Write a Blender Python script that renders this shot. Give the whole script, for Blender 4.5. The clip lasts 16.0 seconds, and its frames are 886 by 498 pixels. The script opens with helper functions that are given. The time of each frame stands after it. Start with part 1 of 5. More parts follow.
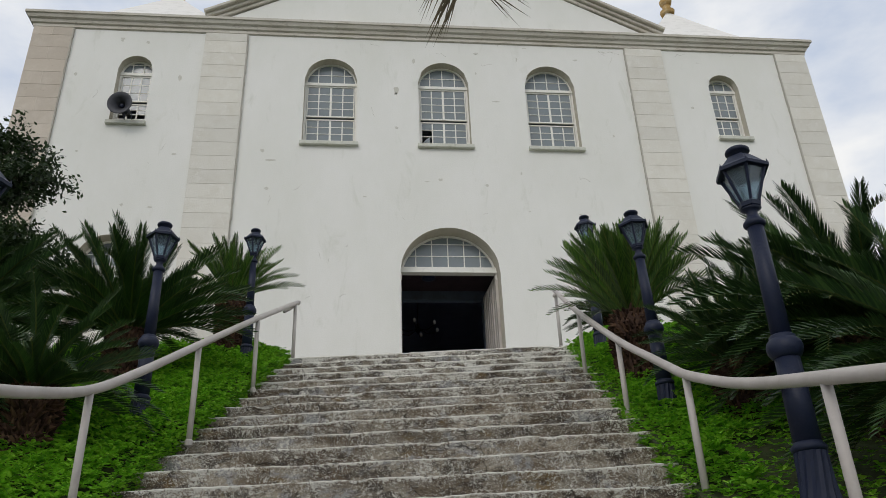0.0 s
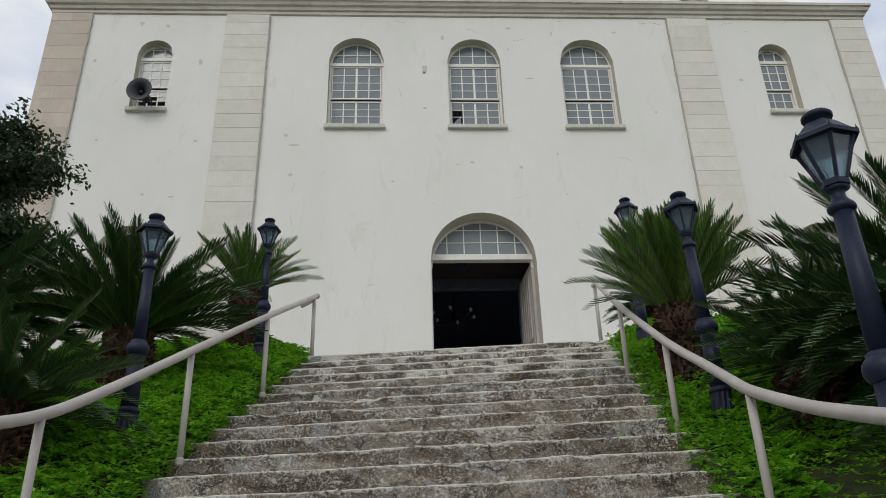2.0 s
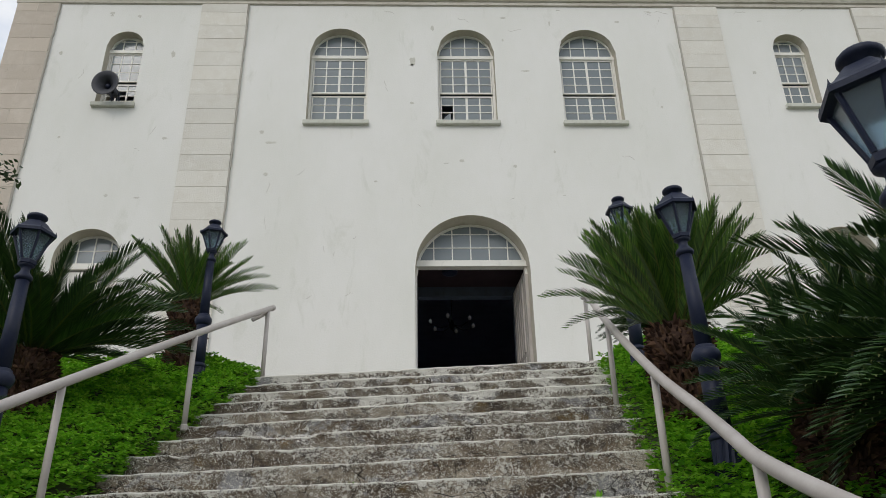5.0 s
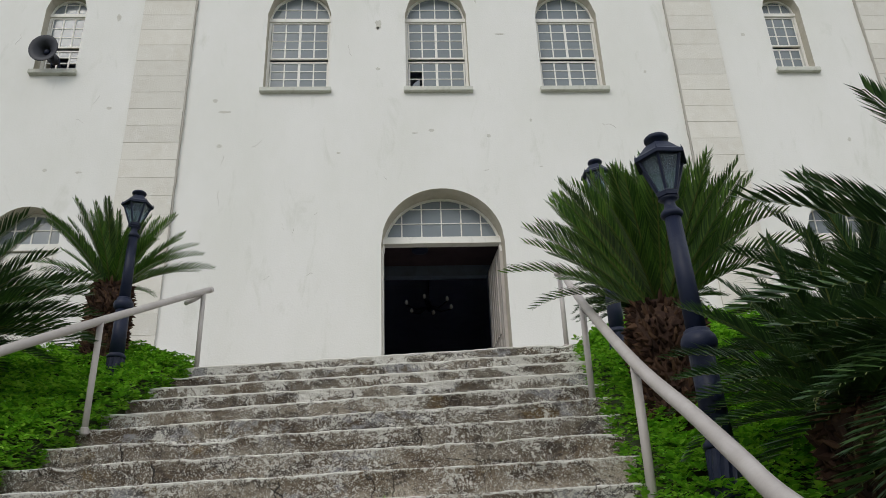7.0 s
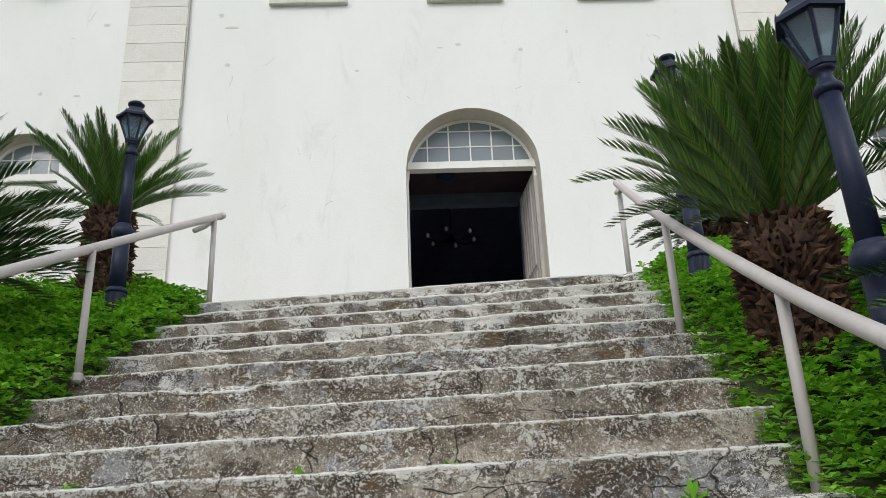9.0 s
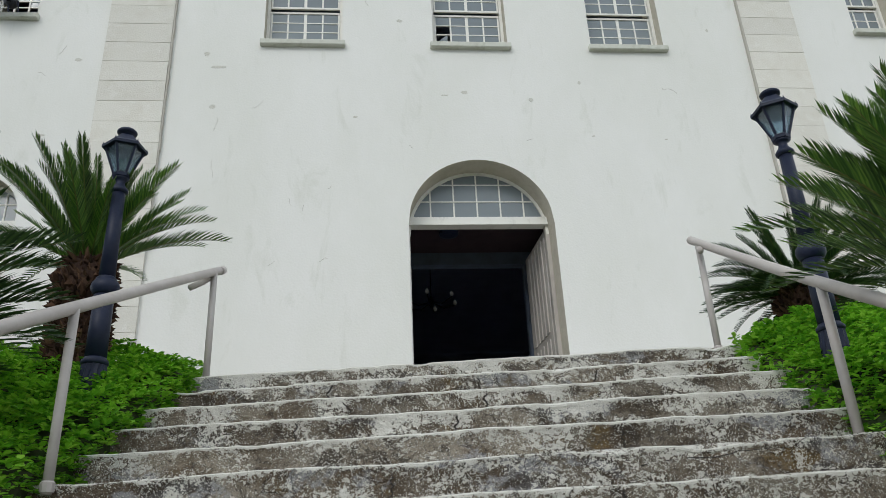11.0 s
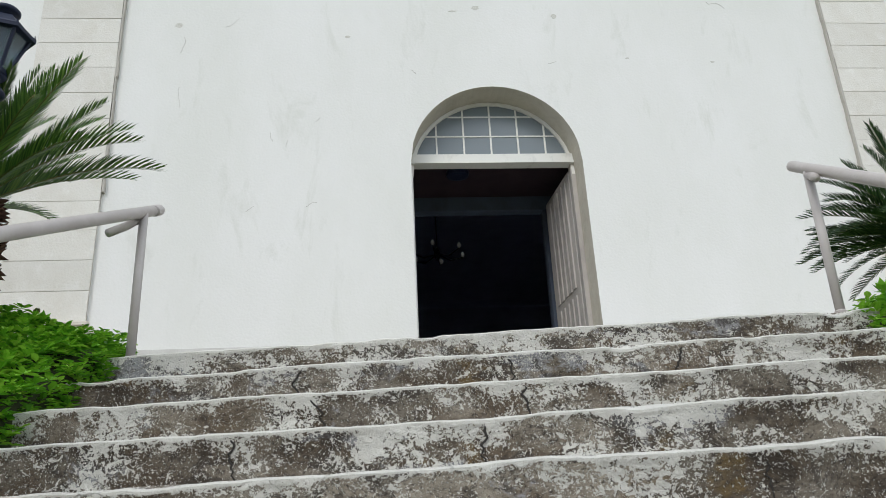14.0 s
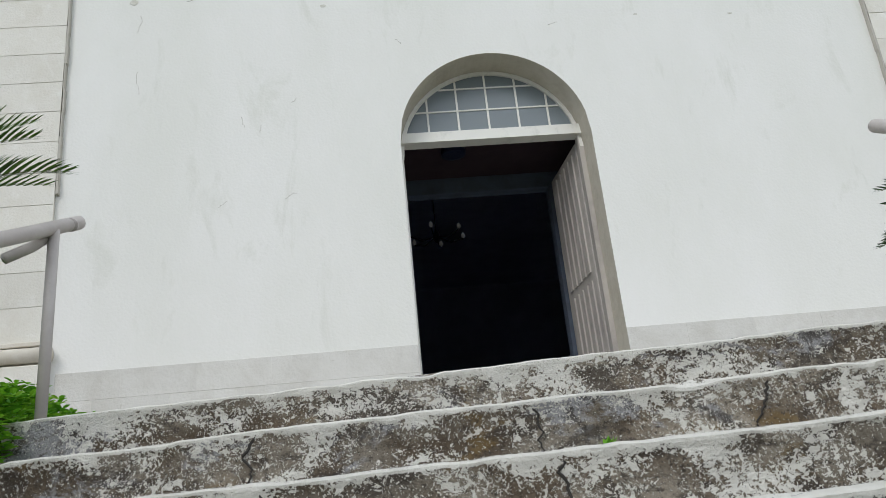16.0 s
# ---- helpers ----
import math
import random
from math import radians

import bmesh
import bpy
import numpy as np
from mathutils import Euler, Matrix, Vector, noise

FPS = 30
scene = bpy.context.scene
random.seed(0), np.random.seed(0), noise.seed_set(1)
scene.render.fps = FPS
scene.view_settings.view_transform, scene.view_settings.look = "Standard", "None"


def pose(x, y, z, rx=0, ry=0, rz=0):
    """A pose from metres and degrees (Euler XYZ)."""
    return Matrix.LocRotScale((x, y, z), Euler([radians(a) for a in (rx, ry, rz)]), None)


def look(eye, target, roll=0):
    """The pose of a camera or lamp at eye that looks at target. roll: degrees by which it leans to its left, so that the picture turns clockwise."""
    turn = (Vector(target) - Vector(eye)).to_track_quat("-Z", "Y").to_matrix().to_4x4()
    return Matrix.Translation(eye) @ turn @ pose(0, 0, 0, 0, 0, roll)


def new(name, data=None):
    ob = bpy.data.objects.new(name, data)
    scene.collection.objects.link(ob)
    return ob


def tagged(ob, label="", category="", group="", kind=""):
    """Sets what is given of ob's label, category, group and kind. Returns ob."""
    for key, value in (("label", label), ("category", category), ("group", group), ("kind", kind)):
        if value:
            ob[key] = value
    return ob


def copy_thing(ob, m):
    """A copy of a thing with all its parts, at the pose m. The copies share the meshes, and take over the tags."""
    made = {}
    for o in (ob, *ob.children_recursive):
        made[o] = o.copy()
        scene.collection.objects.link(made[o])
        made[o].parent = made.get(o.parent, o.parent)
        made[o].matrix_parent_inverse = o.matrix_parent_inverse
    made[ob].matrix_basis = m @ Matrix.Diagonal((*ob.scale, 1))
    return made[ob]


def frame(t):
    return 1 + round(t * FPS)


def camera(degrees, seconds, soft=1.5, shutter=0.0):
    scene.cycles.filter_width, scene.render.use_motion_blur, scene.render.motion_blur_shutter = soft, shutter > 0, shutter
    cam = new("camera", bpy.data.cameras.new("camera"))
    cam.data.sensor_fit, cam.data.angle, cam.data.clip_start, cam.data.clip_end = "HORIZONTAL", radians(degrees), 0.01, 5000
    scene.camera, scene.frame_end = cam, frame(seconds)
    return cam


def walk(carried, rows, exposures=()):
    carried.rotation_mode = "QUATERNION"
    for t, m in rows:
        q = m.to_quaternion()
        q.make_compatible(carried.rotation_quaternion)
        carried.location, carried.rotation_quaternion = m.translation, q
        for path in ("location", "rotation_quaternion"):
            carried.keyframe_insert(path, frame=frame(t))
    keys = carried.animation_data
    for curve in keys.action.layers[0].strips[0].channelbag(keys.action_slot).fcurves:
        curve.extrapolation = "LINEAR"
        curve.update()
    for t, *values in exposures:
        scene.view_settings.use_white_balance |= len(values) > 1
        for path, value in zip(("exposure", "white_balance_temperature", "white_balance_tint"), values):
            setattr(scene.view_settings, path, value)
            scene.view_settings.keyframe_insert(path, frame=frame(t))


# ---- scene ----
cam = camera(58.7, 16.0, soft=0.45)
PATH = [
    (0, (0.173, 0.718, 0.714), (0.375, 2.493, 1.613), -2.3),
    (0.5, (0.167, 0.835, 0.786), (0.261, 2.615, 1.695), -0.3),
    (1, (0.217, 1.071, 0.907), (0.284, 2.857, 1.804), 1.2),
    (1.5, (0.376, 1.31, 0.991), (0.477, 3.107, 1.863), 1.0),
    (2, (0.42, 1.423, 1.137), (0.52, 3.224, 2.002), -1.7),
    (2.5, (0.426, 1.612, 1.284), (0.522, 3.389, 2.197), -2.2),
    (3, (0.477, 1.726, 1.291), (0.575, 3.495, 2.219), -0.5),
    (3.2, (0.536, 1.825, 1.361), (0.636, 3.585, 2.306), -0.7),
    (5.3, (1.068, 2.675, 1.763), (1.128, 4.476, 2.63), -1.0),
    (5.5, (1.117, 2.788, 1.829), (1.169, 4.591, 2.692), -0.4),
    (6, (1.26, 3.002, 1.875), (1.309, 4.815, 2.718), 0.3),
    (6.5, (1.423, 3.245, 1.968), (1.521, 5.06, 2.802), -1.0),
    (7, (1.326, 3.475, 2.039), (1.429, 5.291, 2.871), -2.2),
    (7.5, (1.325, 3.708, 2.127), (1.46, 5.52, 2.962), -1.6),
    (8, (1.293, 3.966, 2.238), (1.399, 5.784, 3.065), -3.3),
    (8.5, (1.192, 4.214, 2.221), (1.266, 6.064, 2.976), -2.6),
    (9, (1.107, 4.476, 2.308), (1.172, 6.354, 2.992), -2.4),
    (9.5, (0.986, 4.733, 2.44), (1.059, 6.608, 3.132), -1.3),
    (10, (0.736, 4.928, 2.47), (0.82, 6.754, 3.28), -2.3),
    (10.2, (0.629, 5.076, 2.565), (0.736, 6.892, 3.396), -2.6),
    (12.3, (0.363, 6.253, 2.898), (0.601, 8.061, 3.72), -1.8),
    (12.5, (0.377, 6.344, 2.969), (0.612, 8.15, 3.794), -1.4),
    (13, (0.373, 6.599, 3.076), (0.539, 8.406, 3.917), -1.3),
    (13.5, (0.447, 6.884, 3.148), (0.608, 8.686, 3.999), -2.9),
    (14, (0.524, 7.16, 3.32), (0.692, 9.02, 4.037), -2.9),
    (14.5, (0.538, 7.361, 3.39), (0.658, 9.226, 4.102), -3.8),
    (15, (0.547, 7.587, 3.546), (0.703, 9.484, 4.159), -3.0),
    (15.5, (0.609, 7.855, 3.698), (0.771, 9.739, 4.348), -3.5),
    (16, (0.634, 8.016, 3.789), (0.798, 9.896, 4.45), -5.8),
]
EXPOSURES = [(0.0, -0.08, 6780, 10), (1.0, -0.08, 6780, 10), (1.5, 0.04, 6780, 10), (2.0, -0.08, 6780, 10), (2.5, -0.14, 6780, 10), (3.0, -0.01, 6780, 10), (5.5, 0.04, 6780, 10), (7.0, 0.08, 6780, 10), (8.0, 0.10, 6730, 10), (8.5, 0.34, 6650, 10), (9.0, 0.52, 6630, 10),
             (9.5, 0.44, 6590, 10), (10.0, 0.16, 6530, 7), (10.3, 0.16, 6530, 7), (12.2, 0.36, 6480, 7), (12.5, 0.40, 6480, 7), (13.0, 0.31, 6460, 6),
             (14.0, 0.40, 6460, 9), (16.0, 0.30, 6460, 9)]
walk(cam, [(t, look(eye, target, roll)) for t, eye, target, roll in PATH], EXPOSURES)

# ---- world and light: bright overcast sky with a few blue gaps ----
SUN_AZ, SUN_EL = radians(215), radians(52)
world = bpy.data.worlds.new("overcast_sky")
scene.world = world
world.use_nodes = True
wn, wl = world.node_tree.nodes, world.node_tree.links
wn.clear()
w_out = wn.new("ShaderNodeOutputWorld")
w_bg = wn.new("ShaderNodeBackground")
w_bg.inputs["Strength"].default_value = 0.1
w_sky = wn.new("ShaderNodeTexSky")
w_sky.sky_type, w_sky.sun_disc = "NISHITA", False
w_sky.sun_elevation, w_sky.sun_rotation = SUN_EL, SUN_AZ
w_co = wn.new("ShaderNodeTexCoord")
w_map = wn.new("ShaderNodeMapping")
w_map.inputs["Scale"].default_value = (1.0, 1.0, 2.2)
w_noise = wn.new("ShaderNodeTexNoise")
w_noise.inputs["Scale"].default_value, w_noise.inputs["Detail"].default_value, w_noise.inputs["Roughness"].default_value = 3.2, 6.0, 0.55
w_ramp = wn.new("ShaderNodeValToRGB")
w_ramp.color_ramp.elements[0].position, w_ramp.color_ramp.elements[1].position = 0.36, 0.62
w_cloud = wn.new("ShaderNodeMixRGB")
w_cloud.inputs["Color2"].default_value = (9.3, 9.6, 10.0, 1)
wl.new(w_co.outputs["Generated"], w_map.inputs["Vector"])
wl.new(w_map.outputs["Vector"], w_noise.inputs["Vector"])
wl.new(w_noise.outputs["Fac"], w_ramp.inputs["Fac"])
wl.new(w_ramp.outputs["Color"], w_cloud.inputs["Fac"])
w_thin = wn.new("ShaderNodeMixRGB")
w_thin.inputs["Fac"].default_value, w_thin.inputs["Color2"].default_value = 0.75, (6.6, 7.7, 9.7, 1)
wl.new(w_sky.outputs["Color"], w_thin.inputs["Color1"])
wl.new(w_thin.outputs["Color"], w_cloud.inputs["Color1"])
wl.new(w_cloud.outputs["Color"], w_bg.inputs["Color"])
wl.new(w_bg.outputs["Background"], w_out.inputs["Surface"])

sun_data = bpy.data.lights.new("sun", "SUN")
sun_data.energy, sun_data.angle, sun_data.color = 0.9, radians(25), (1.0, 0.97, 0.93)
sun = new("sun", sun_data)
sun.matrix_world = look((math.sin(SUN_AZ) * 30, math.cos(SUN_AZ) * 30, 36), (2, 12, 5))


# ---- materials ----
def mat(name, base, rough=0.8, metal=0.0, spots=(), bump=0.2, bump_scale=60.0, spec=0.3):
    """A noise-driven material. spots: (colour, scale, low, high, stretch_z, distortion) layers laid over the base."""
    m = bpy.data.materials.new(name)
    m.use_nodes = True
    n, l = m.node_tree.nodes, m.node_tree.links
    b = n["Principled BSDF"]
    b.inputs["Roughness"].default_value, b.inputs["Metallic"].default_value = rough, metal
    b.inputs["Specular IOR Level"].default_value = spec
    co = n.new("ShaderNodeTexCoord")
    geo = n.new("ShaderNodeNewGeometry")
    last = n.new("ShaderNodeRGB").outputs[0]
    last.default_value = (*base, 1)
    for i, (col, sc, lo, hi, stretch, dist, *mask) in enumerate(spots):
        mp = n.new("ShaderNodeMapping")
        mp.inputs["Scale"].default_value = (1, 1, stretch)
        mp.inputs["Location"].default_value = (3.7 * i, 1.9 * i, 5.1 * i)
        tx = n.new("ShaderNodeTexNoise")
        tx.inputs["Scale"].default_value, tx.inputs["Detail"].default_value = sc, 7
        tx.inputs["Roughness"].default_value, tx.inputs["Distortion"].default_value = 0.68, dist
        rp = n.new("ShaderNodeValToRGB")
        rp.color_ramp.elements[0].position, rp.color_ramp.elements[1].position = lo, hi
        mx = n.new("ShaderNodeMixRGB")
        mx.inputs["Color2"].default_value = (*col, 1)
        l.new(geo.outputs["Position"], mp.inputs["Vector"])
        l.new(mp.outputs["Vector"], tx.inputs["Vector"])
        l.new(tx.outputs["Fac"], rp.inputs["Fac"])
        fac = rp.outputs["Color"]
        if mask:
            big = n.new("ShaderNodeTexNoise")
            big.inputs["Scale"].default_value, big.inputs["Detail"].default_value = mask[0], 4
            br = n.new("ShaderNodeValToRGB")
            br.color_ramp.elements[0].position, br.color_ramp.elements[1].position = mask[1], mask[2]
            mul = n.new("ShaderNodeMath")
            mul.operation = "MULTIPLY"
            l.new(mp.outputs["Vector"], big.inputs["Vector"])
            l.new(big.outputs["Fac"], br.inputs["Fac"])
            l.new(br.outputs["Color"], mul.inputs[0])
            l.new(fac, mul.inputs[1])
            fac = mul.outputs[0]
        l.new(fac, mx.inputs["Fac"])
        l.new(last, mx.inputs["Color1"])
        last = mx.outputs["Color"]
    l.new(last, b.inputs["Base Color"])
    if bump:
        tx = n.new("ShaderNodeTexNoise")
        tx.inputs["Scale"].default_value, tx.inputs["Detail"].default_value = bump_scale, 8
        bp = n.new("ShaderNodeBump")
        bp.inputs["Strength"].default_value, bp.inputs["Distance"].default_value = bump, 0.01
        l.new(geo.outputs["Position"], tx.inputs["Vector"])
        l.new(tx.outputs["Fac"], bp.inputs["Height"])
        l.new(bp.outputs["Normal"], b.inputs["Normal"])
    return m


def vary(m, dark, light):
    """Multiplies the base colour by a value that differs from piece to piece."""
    n, l = m.node_tree.nodes, m.node_tree.links
    b = n["Principled BSDF"]
    src = b.inputs["Base Color"].links[0].from_socket
    info = n.new("ShaderNodeObjectInfo")
    rg = n.new("ShaderNodeMapRange")
    rg.inputs["To Min"].default_value, rg.inputs["To Max"].default_value = dark, light
    mx = n.new("ShaderNodeMixRGB")
    mx.blend_type, mx.inputs["Fac"].default_value = "MULTIPLY", 1.0
    l.new(info.outputs["Random"], rg.inputs["Value"])
    l.new(src, mx.inputs["Color1"])
    l.new(rg.outputs["Result"], mx.inputs["Color2"])
    l.new(mx.outputs["Color"], b.inputs["Base Color"])
    return m


def island(m, colours, through_part=0.35):
    """Base colour picked leaf by leaf from a ramp."""
    n, l = m.node_tree.nodes, m.node_tree.links
    b = n["Principled BSDF"]
    geo = n.new("ShaderNodeNewGeometry")
    rp = n.new("ShaderNodeValToRGB")
    rp.color_ramp.elements[0].color, rp.color_ramp.elements[1].color = (*colours[0], 1), (*colours[-1], 1)
    for i, c in enumerate(colours[1:-1]):
        rp.color_ramp.elements.new((i + 1) / (len(colours) - 1)).color = (*c, 1)
    l.new(geo.outputs["Random Per Island"], rp.inputs["Fac"])
    l.new(rp.outputs["Color"], b.inputs["Base Color"])
    tr, mix = n.new("ShaderNodeBsdfTranslucent"), n.new("ShaderNodeMixShader")
    mix.inputs["Fac"].default_value = through_part
    l.new(rp.outputs["Color"], tr.inputs["Color"])
    l.new(b.outputs["BSDF"], mix.inputs[1])
    l.new(tr.outputs["BSDF"], mix.inputs[2])
    l.new(mix.outputs["Shader"], n["Material Output"].inputs["Surface"])
    return m


M_PLASTER = mat("white_plaster", (0.74, 0.735, 0.68), 0.9, 0, [
    ((0.80, 0.79, 0.75), 0.5, 0.35, 0.65, 0.5, 0.0),
    ((0.64, 0.64, 0.57), 2.2, 0.58, 0.80, 0.35, 0.5),
    ((0.58, 0.54, 0.44), 9.0, 0.74, 0.80, 1.6, 1.0)], 0.25, 35)
M_STONE = vary(mat("painted_stone", (0.72, 0.695, 0.625), 0.9, 0, [
    ((0.655, 0.62, 0.54), 2.5, 0.45, 0.75, 1, 0.3),
    ((0.78, 0.76, 0.70), 5.0, 0.55, 0.72, 1, 0.6),
    ((0.45, 0.41, 0.34), 14.0, 0.70, 0.78, 2, 0.8)], 0.5, 40), 0.93, 1.04)
M_PLINTH = vary(mat("greyed_plinth_paint", (0.66, 0.645, 0.60), 0.9, 0, [
    ((0.58, 0.56, 0.51), 3.0, 0.45, 0.7, 1, 0.4), ((0.46, 0.43, 0.37), 12.0, 0.66, 0.76, 1, 0.8)], 0.5, 40), 0.95, 1.04)
M_TAN = vary(mat("tan_stone", (0.56, 0.49, 0.41), 0.9, 0, [
    ((0.63, 0.56, 0.48), 2.5, 0.45, 0.7, 1, 0.3),
    ((0.44, 0.37, 0.30), 9.0, 0.62, 0.74, 1, 0.6)], 0.5, 40), 0.9, 1.06)
M_CORNICE = mat("weathered_cornice", (0.52, 0.48, 0.41), 0.9, 0, [
    ((0.60, 0.57, 0.50), 1.5, 0.4, 0.65, 1, 0.2),
    ((0.30, 0.27, 0.22), 5.0, 0.55, 0.75, 2.5, 0.6)], 0.4, 30)
M_MOULD = mat("cream_moulding", (0.62, 0.57, 0.48), 0.85, 0, [((0.72, 0.68, 0.6), 4, 0.45, 0.7, 1, 0.2)], 0.3, 40)
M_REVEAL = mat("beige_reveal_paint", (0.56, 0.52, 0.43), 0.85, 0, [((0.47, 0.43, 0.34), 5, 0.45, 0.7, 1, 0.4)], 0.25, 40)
M_ROOF = mat("whitewashed_roof", (0.78, 0.76, 0.72), 0.9, 0, [((0.60, 0.58, 0.54), 2.5, 0.5, 0.75, 3, 0.5)], 0.6, 12)
M_FRAME = mat("white_window_paint", (0.79, 0.775, 0.715), 0.5, 0, [((0.62, 0.61, 0.56), 6, 0.55, 0.75, 1, 0.2)], 0.1, 60, 0.4)
M_SILL = mat("sill_cement", (0.60, 0.60, 0.53), 0.85, 0, [((0.42, 0.42, 0.34), 5, 0.5, 0.75, 1, 0.4)], 0.3, 50)
M_DOOR = mat("grey_door_paint", (0.48, 0.445, 0.40), 0.55, 0, [((0.33, 0.30, 0.28), 4, 0.45, 0.7, 0.3, 0.2)], 0.15, 50, 0.4)


def step_material():
    """Rendered steps: brown-grey cement, dark mould, pale bare patches and crusts of white lichen, thickest on the worn edges.
    Point attributes: wear (1 on the edge of a step), tone (differs from stretch to stretch)."""
    m = bpy.data.materials.new("lichen_step_concrete")
    m.use_nodes = True
    n, l = m.node_tree.nodes, m.node_tree.links
    b = n["Principled BSDF"]
    b.inputs["Roughness"].default_value, b.inputs["Specular IOR Level"].default_value = 0.95, 0.2
    geo = n.new("ShaderNodeNewGeometry")

    def tex(scale, detail=5.0, rough=0.6, dist=0.3, stretch=1.0, shift=0.0):
        mp, tx = n.new("ShaderNodeMapping"), n.new("ShaderNodeTexNoise")
        mp.inputs["Scale"].default_value, mp.inputs["Location"].default_value = (1, 1, stretch), (shift, shift * 0.7, shift * 1.3)
        tx.inputs["Scale"].default_value, tx.inputs["Detail"].default_value = scale, detail
        tx.inputs["Roughness"].default_value, tx.inputs["Distortion"].default_value = rough, dist
        l.new(geo.outputs["Position"], mp.inputs["Vector"])
        l.new(mp.outputs["Vector"], tx.inputs["Vector"])
        return tx.outputs["Fac"]

    def calc(op, a, c):
        nd = n.new("ShaderNodeMath")
        nd.operation = op
        for i, v in enumerate((a, c)):
            if isinstance(v, (int, float)):
                nd.inputs[i].default_value = v
            else:
                l.new(v, nd.inputs[i])
        return nd.outputs[0]

    def steps(v, lo, hi):
        rg = n.new("ShaderNodeMapRange")
        rg.interpolation_type = "SMOOTHSTEP"
        rg.inputs["From Min"].default_value, rg.inputs["From Max"].default_value = lo, hi
        l.new(v, rg.inputs["Value"])
        return rg.outputs["Result"]

    def over(fac, under, colour, mode="MIX"):
        mx = n.new("ShaderNodeMixRGB")
        mx.blend_type = mode
        for sock, v in ((mx.inputs["Fac"], fac), (mx.inputs["Color1"], under), (mx.inputs["Color2"], colour)):
            if isinstance(v, tuple):
                sock.default_value = (*v, 1)
            elif isinstance(v, (int, float)):
                sock.default_value = v
            else:
                l.new(v, sock)
        return mx.outputs["Color"]

    def attribute(name):
        at = n.new("ShaderNodeAttribute")
        at.attribute_name = name
        return at.outputs["Fac"]

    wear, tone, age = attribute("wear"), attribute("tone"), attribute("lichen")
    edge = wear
    col = over(steps(tex(2.6, 5, 0.6, 0.4, 1.6), 0.40, 0.62), (0.134, 0.104, 0.073), (0.29, 0.255, 0.203))
    col = over(1.0, col, calc("ADD", 0.25, calc("MULTIPLY", tex(46, 5, 0.72, 0.3, 1.0, 15.0), 1.5)), "MULTIPLY")
    col = over(1.0, col, calc("MULTIPLY", calc("SUBTRACT", 1.32, calc("MULTIPLY", age, 0.32)), calc("ADD", 0.76, calc("MULTIPLY", tone, 0.5))), "MULTIPLY")
    col = over(calc("MULTIPLY", steps(tex(3.1, 4, 0.6, 0.2, 1.5, 8.0), 0.60, 0.68), 0.7), col, (0.20, 0.135, 0.055))
    pale = steps(calc("ADD", tex(1.9, 6, 0.7, 0.5, 1.8, 3.0), calc("MULTIPLY", tex(16, 4, 0.7, 0.2, 1.0, 4.0), 0.22)), 0.66, 0.74)
    col = over(calc("MULTIPLY", pale, 0.85), col, (0.40, 0.40, 0.405))
    mould = steps(calc("ADD", tex(4.5, 6, 0.72, 0.6, 1.5, 12.0), calc("MULTIPLY", tex(34, 4, 0.7, 0.2, 1.0, 6.0), 0.20)), 0.61, 0.69)
    col = over(calc("MULTIPLY", mould, 0.75), col, (0.062, 0.052, 0.043))
    col = over(calc("MULTIPLY", steps(tex(64, 5, 0.7, 0.3, 1.0, 2.0), 0.55, 0.62), 0.75), col, (0.05, 0.042, 0.035))
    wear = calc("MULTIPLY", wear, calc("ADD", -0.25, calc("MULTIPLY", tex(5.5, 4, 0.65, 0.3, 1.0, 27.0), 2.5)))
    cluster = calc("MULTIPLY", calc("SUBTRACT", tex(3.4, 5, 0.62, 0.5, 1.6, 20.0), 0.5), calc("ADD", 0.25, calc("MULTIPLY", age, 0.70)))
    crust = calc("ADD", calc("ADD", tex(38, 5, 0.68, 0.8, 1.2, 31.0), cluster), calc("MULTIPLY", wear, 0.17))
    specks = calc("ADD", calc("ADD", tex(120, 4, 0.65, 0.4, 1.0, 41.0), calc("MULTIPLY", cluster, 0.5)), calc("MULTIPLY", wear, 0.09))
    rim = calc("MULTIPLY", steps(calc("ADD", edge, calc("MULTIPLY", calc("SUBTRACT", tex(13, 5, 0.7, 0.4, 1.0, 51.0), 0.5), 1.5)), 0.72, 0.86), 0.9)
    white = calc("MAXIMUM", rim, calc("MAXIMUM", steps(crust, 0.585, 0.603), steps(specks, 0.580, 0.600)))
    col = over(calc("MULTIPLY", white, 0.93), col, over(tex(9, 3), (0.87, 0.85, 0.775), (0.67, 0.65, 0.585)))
    warp = n.new("ShaderNodeTexNoise")
    warp.inputs["Scale"].default_value, warp.inputs["Detail"].default_value = 3.0, 6.0
    shift, vor = n.new("ShaderNodeMixRGB"), n.new("ShaderNodeTexVoronoi")
    shift.blend_type, shift.inputs["Fac"].default_value = "ADD", 0.35
    vor.feature, vor.inputs["Scale"].default_value = "DISTANCE_TO_EDGE", 2.3
    l.new(geo.outputs["Position"], warp.inputs["Vector"])
    l.new(geo.outputs["Position"], shift.inputs["Color1"])
    l.new(warp.outputs["Color"], shift.inputs["Color2"])
    l.new(shift.outputs["Color"], vor.inputs["Vector"])
    split = calc("MULTIPLY", calc("SUBTRACT", 1.0, steps(vor.outputs["Distance"], 0.002, 0.009)), calc("MULTIPLY", calc("SUBTRACT", 1.0, age), steps(tex(2.2, 4, 0.6, 0.3, 1.0, 61.0), 0.48, 0.54)))
    col = over(calc("MULTIPLY", split, 0.9), col, (0.030, 0.025, 0.020))
    l.new(col, b.inputs["Base Color"])
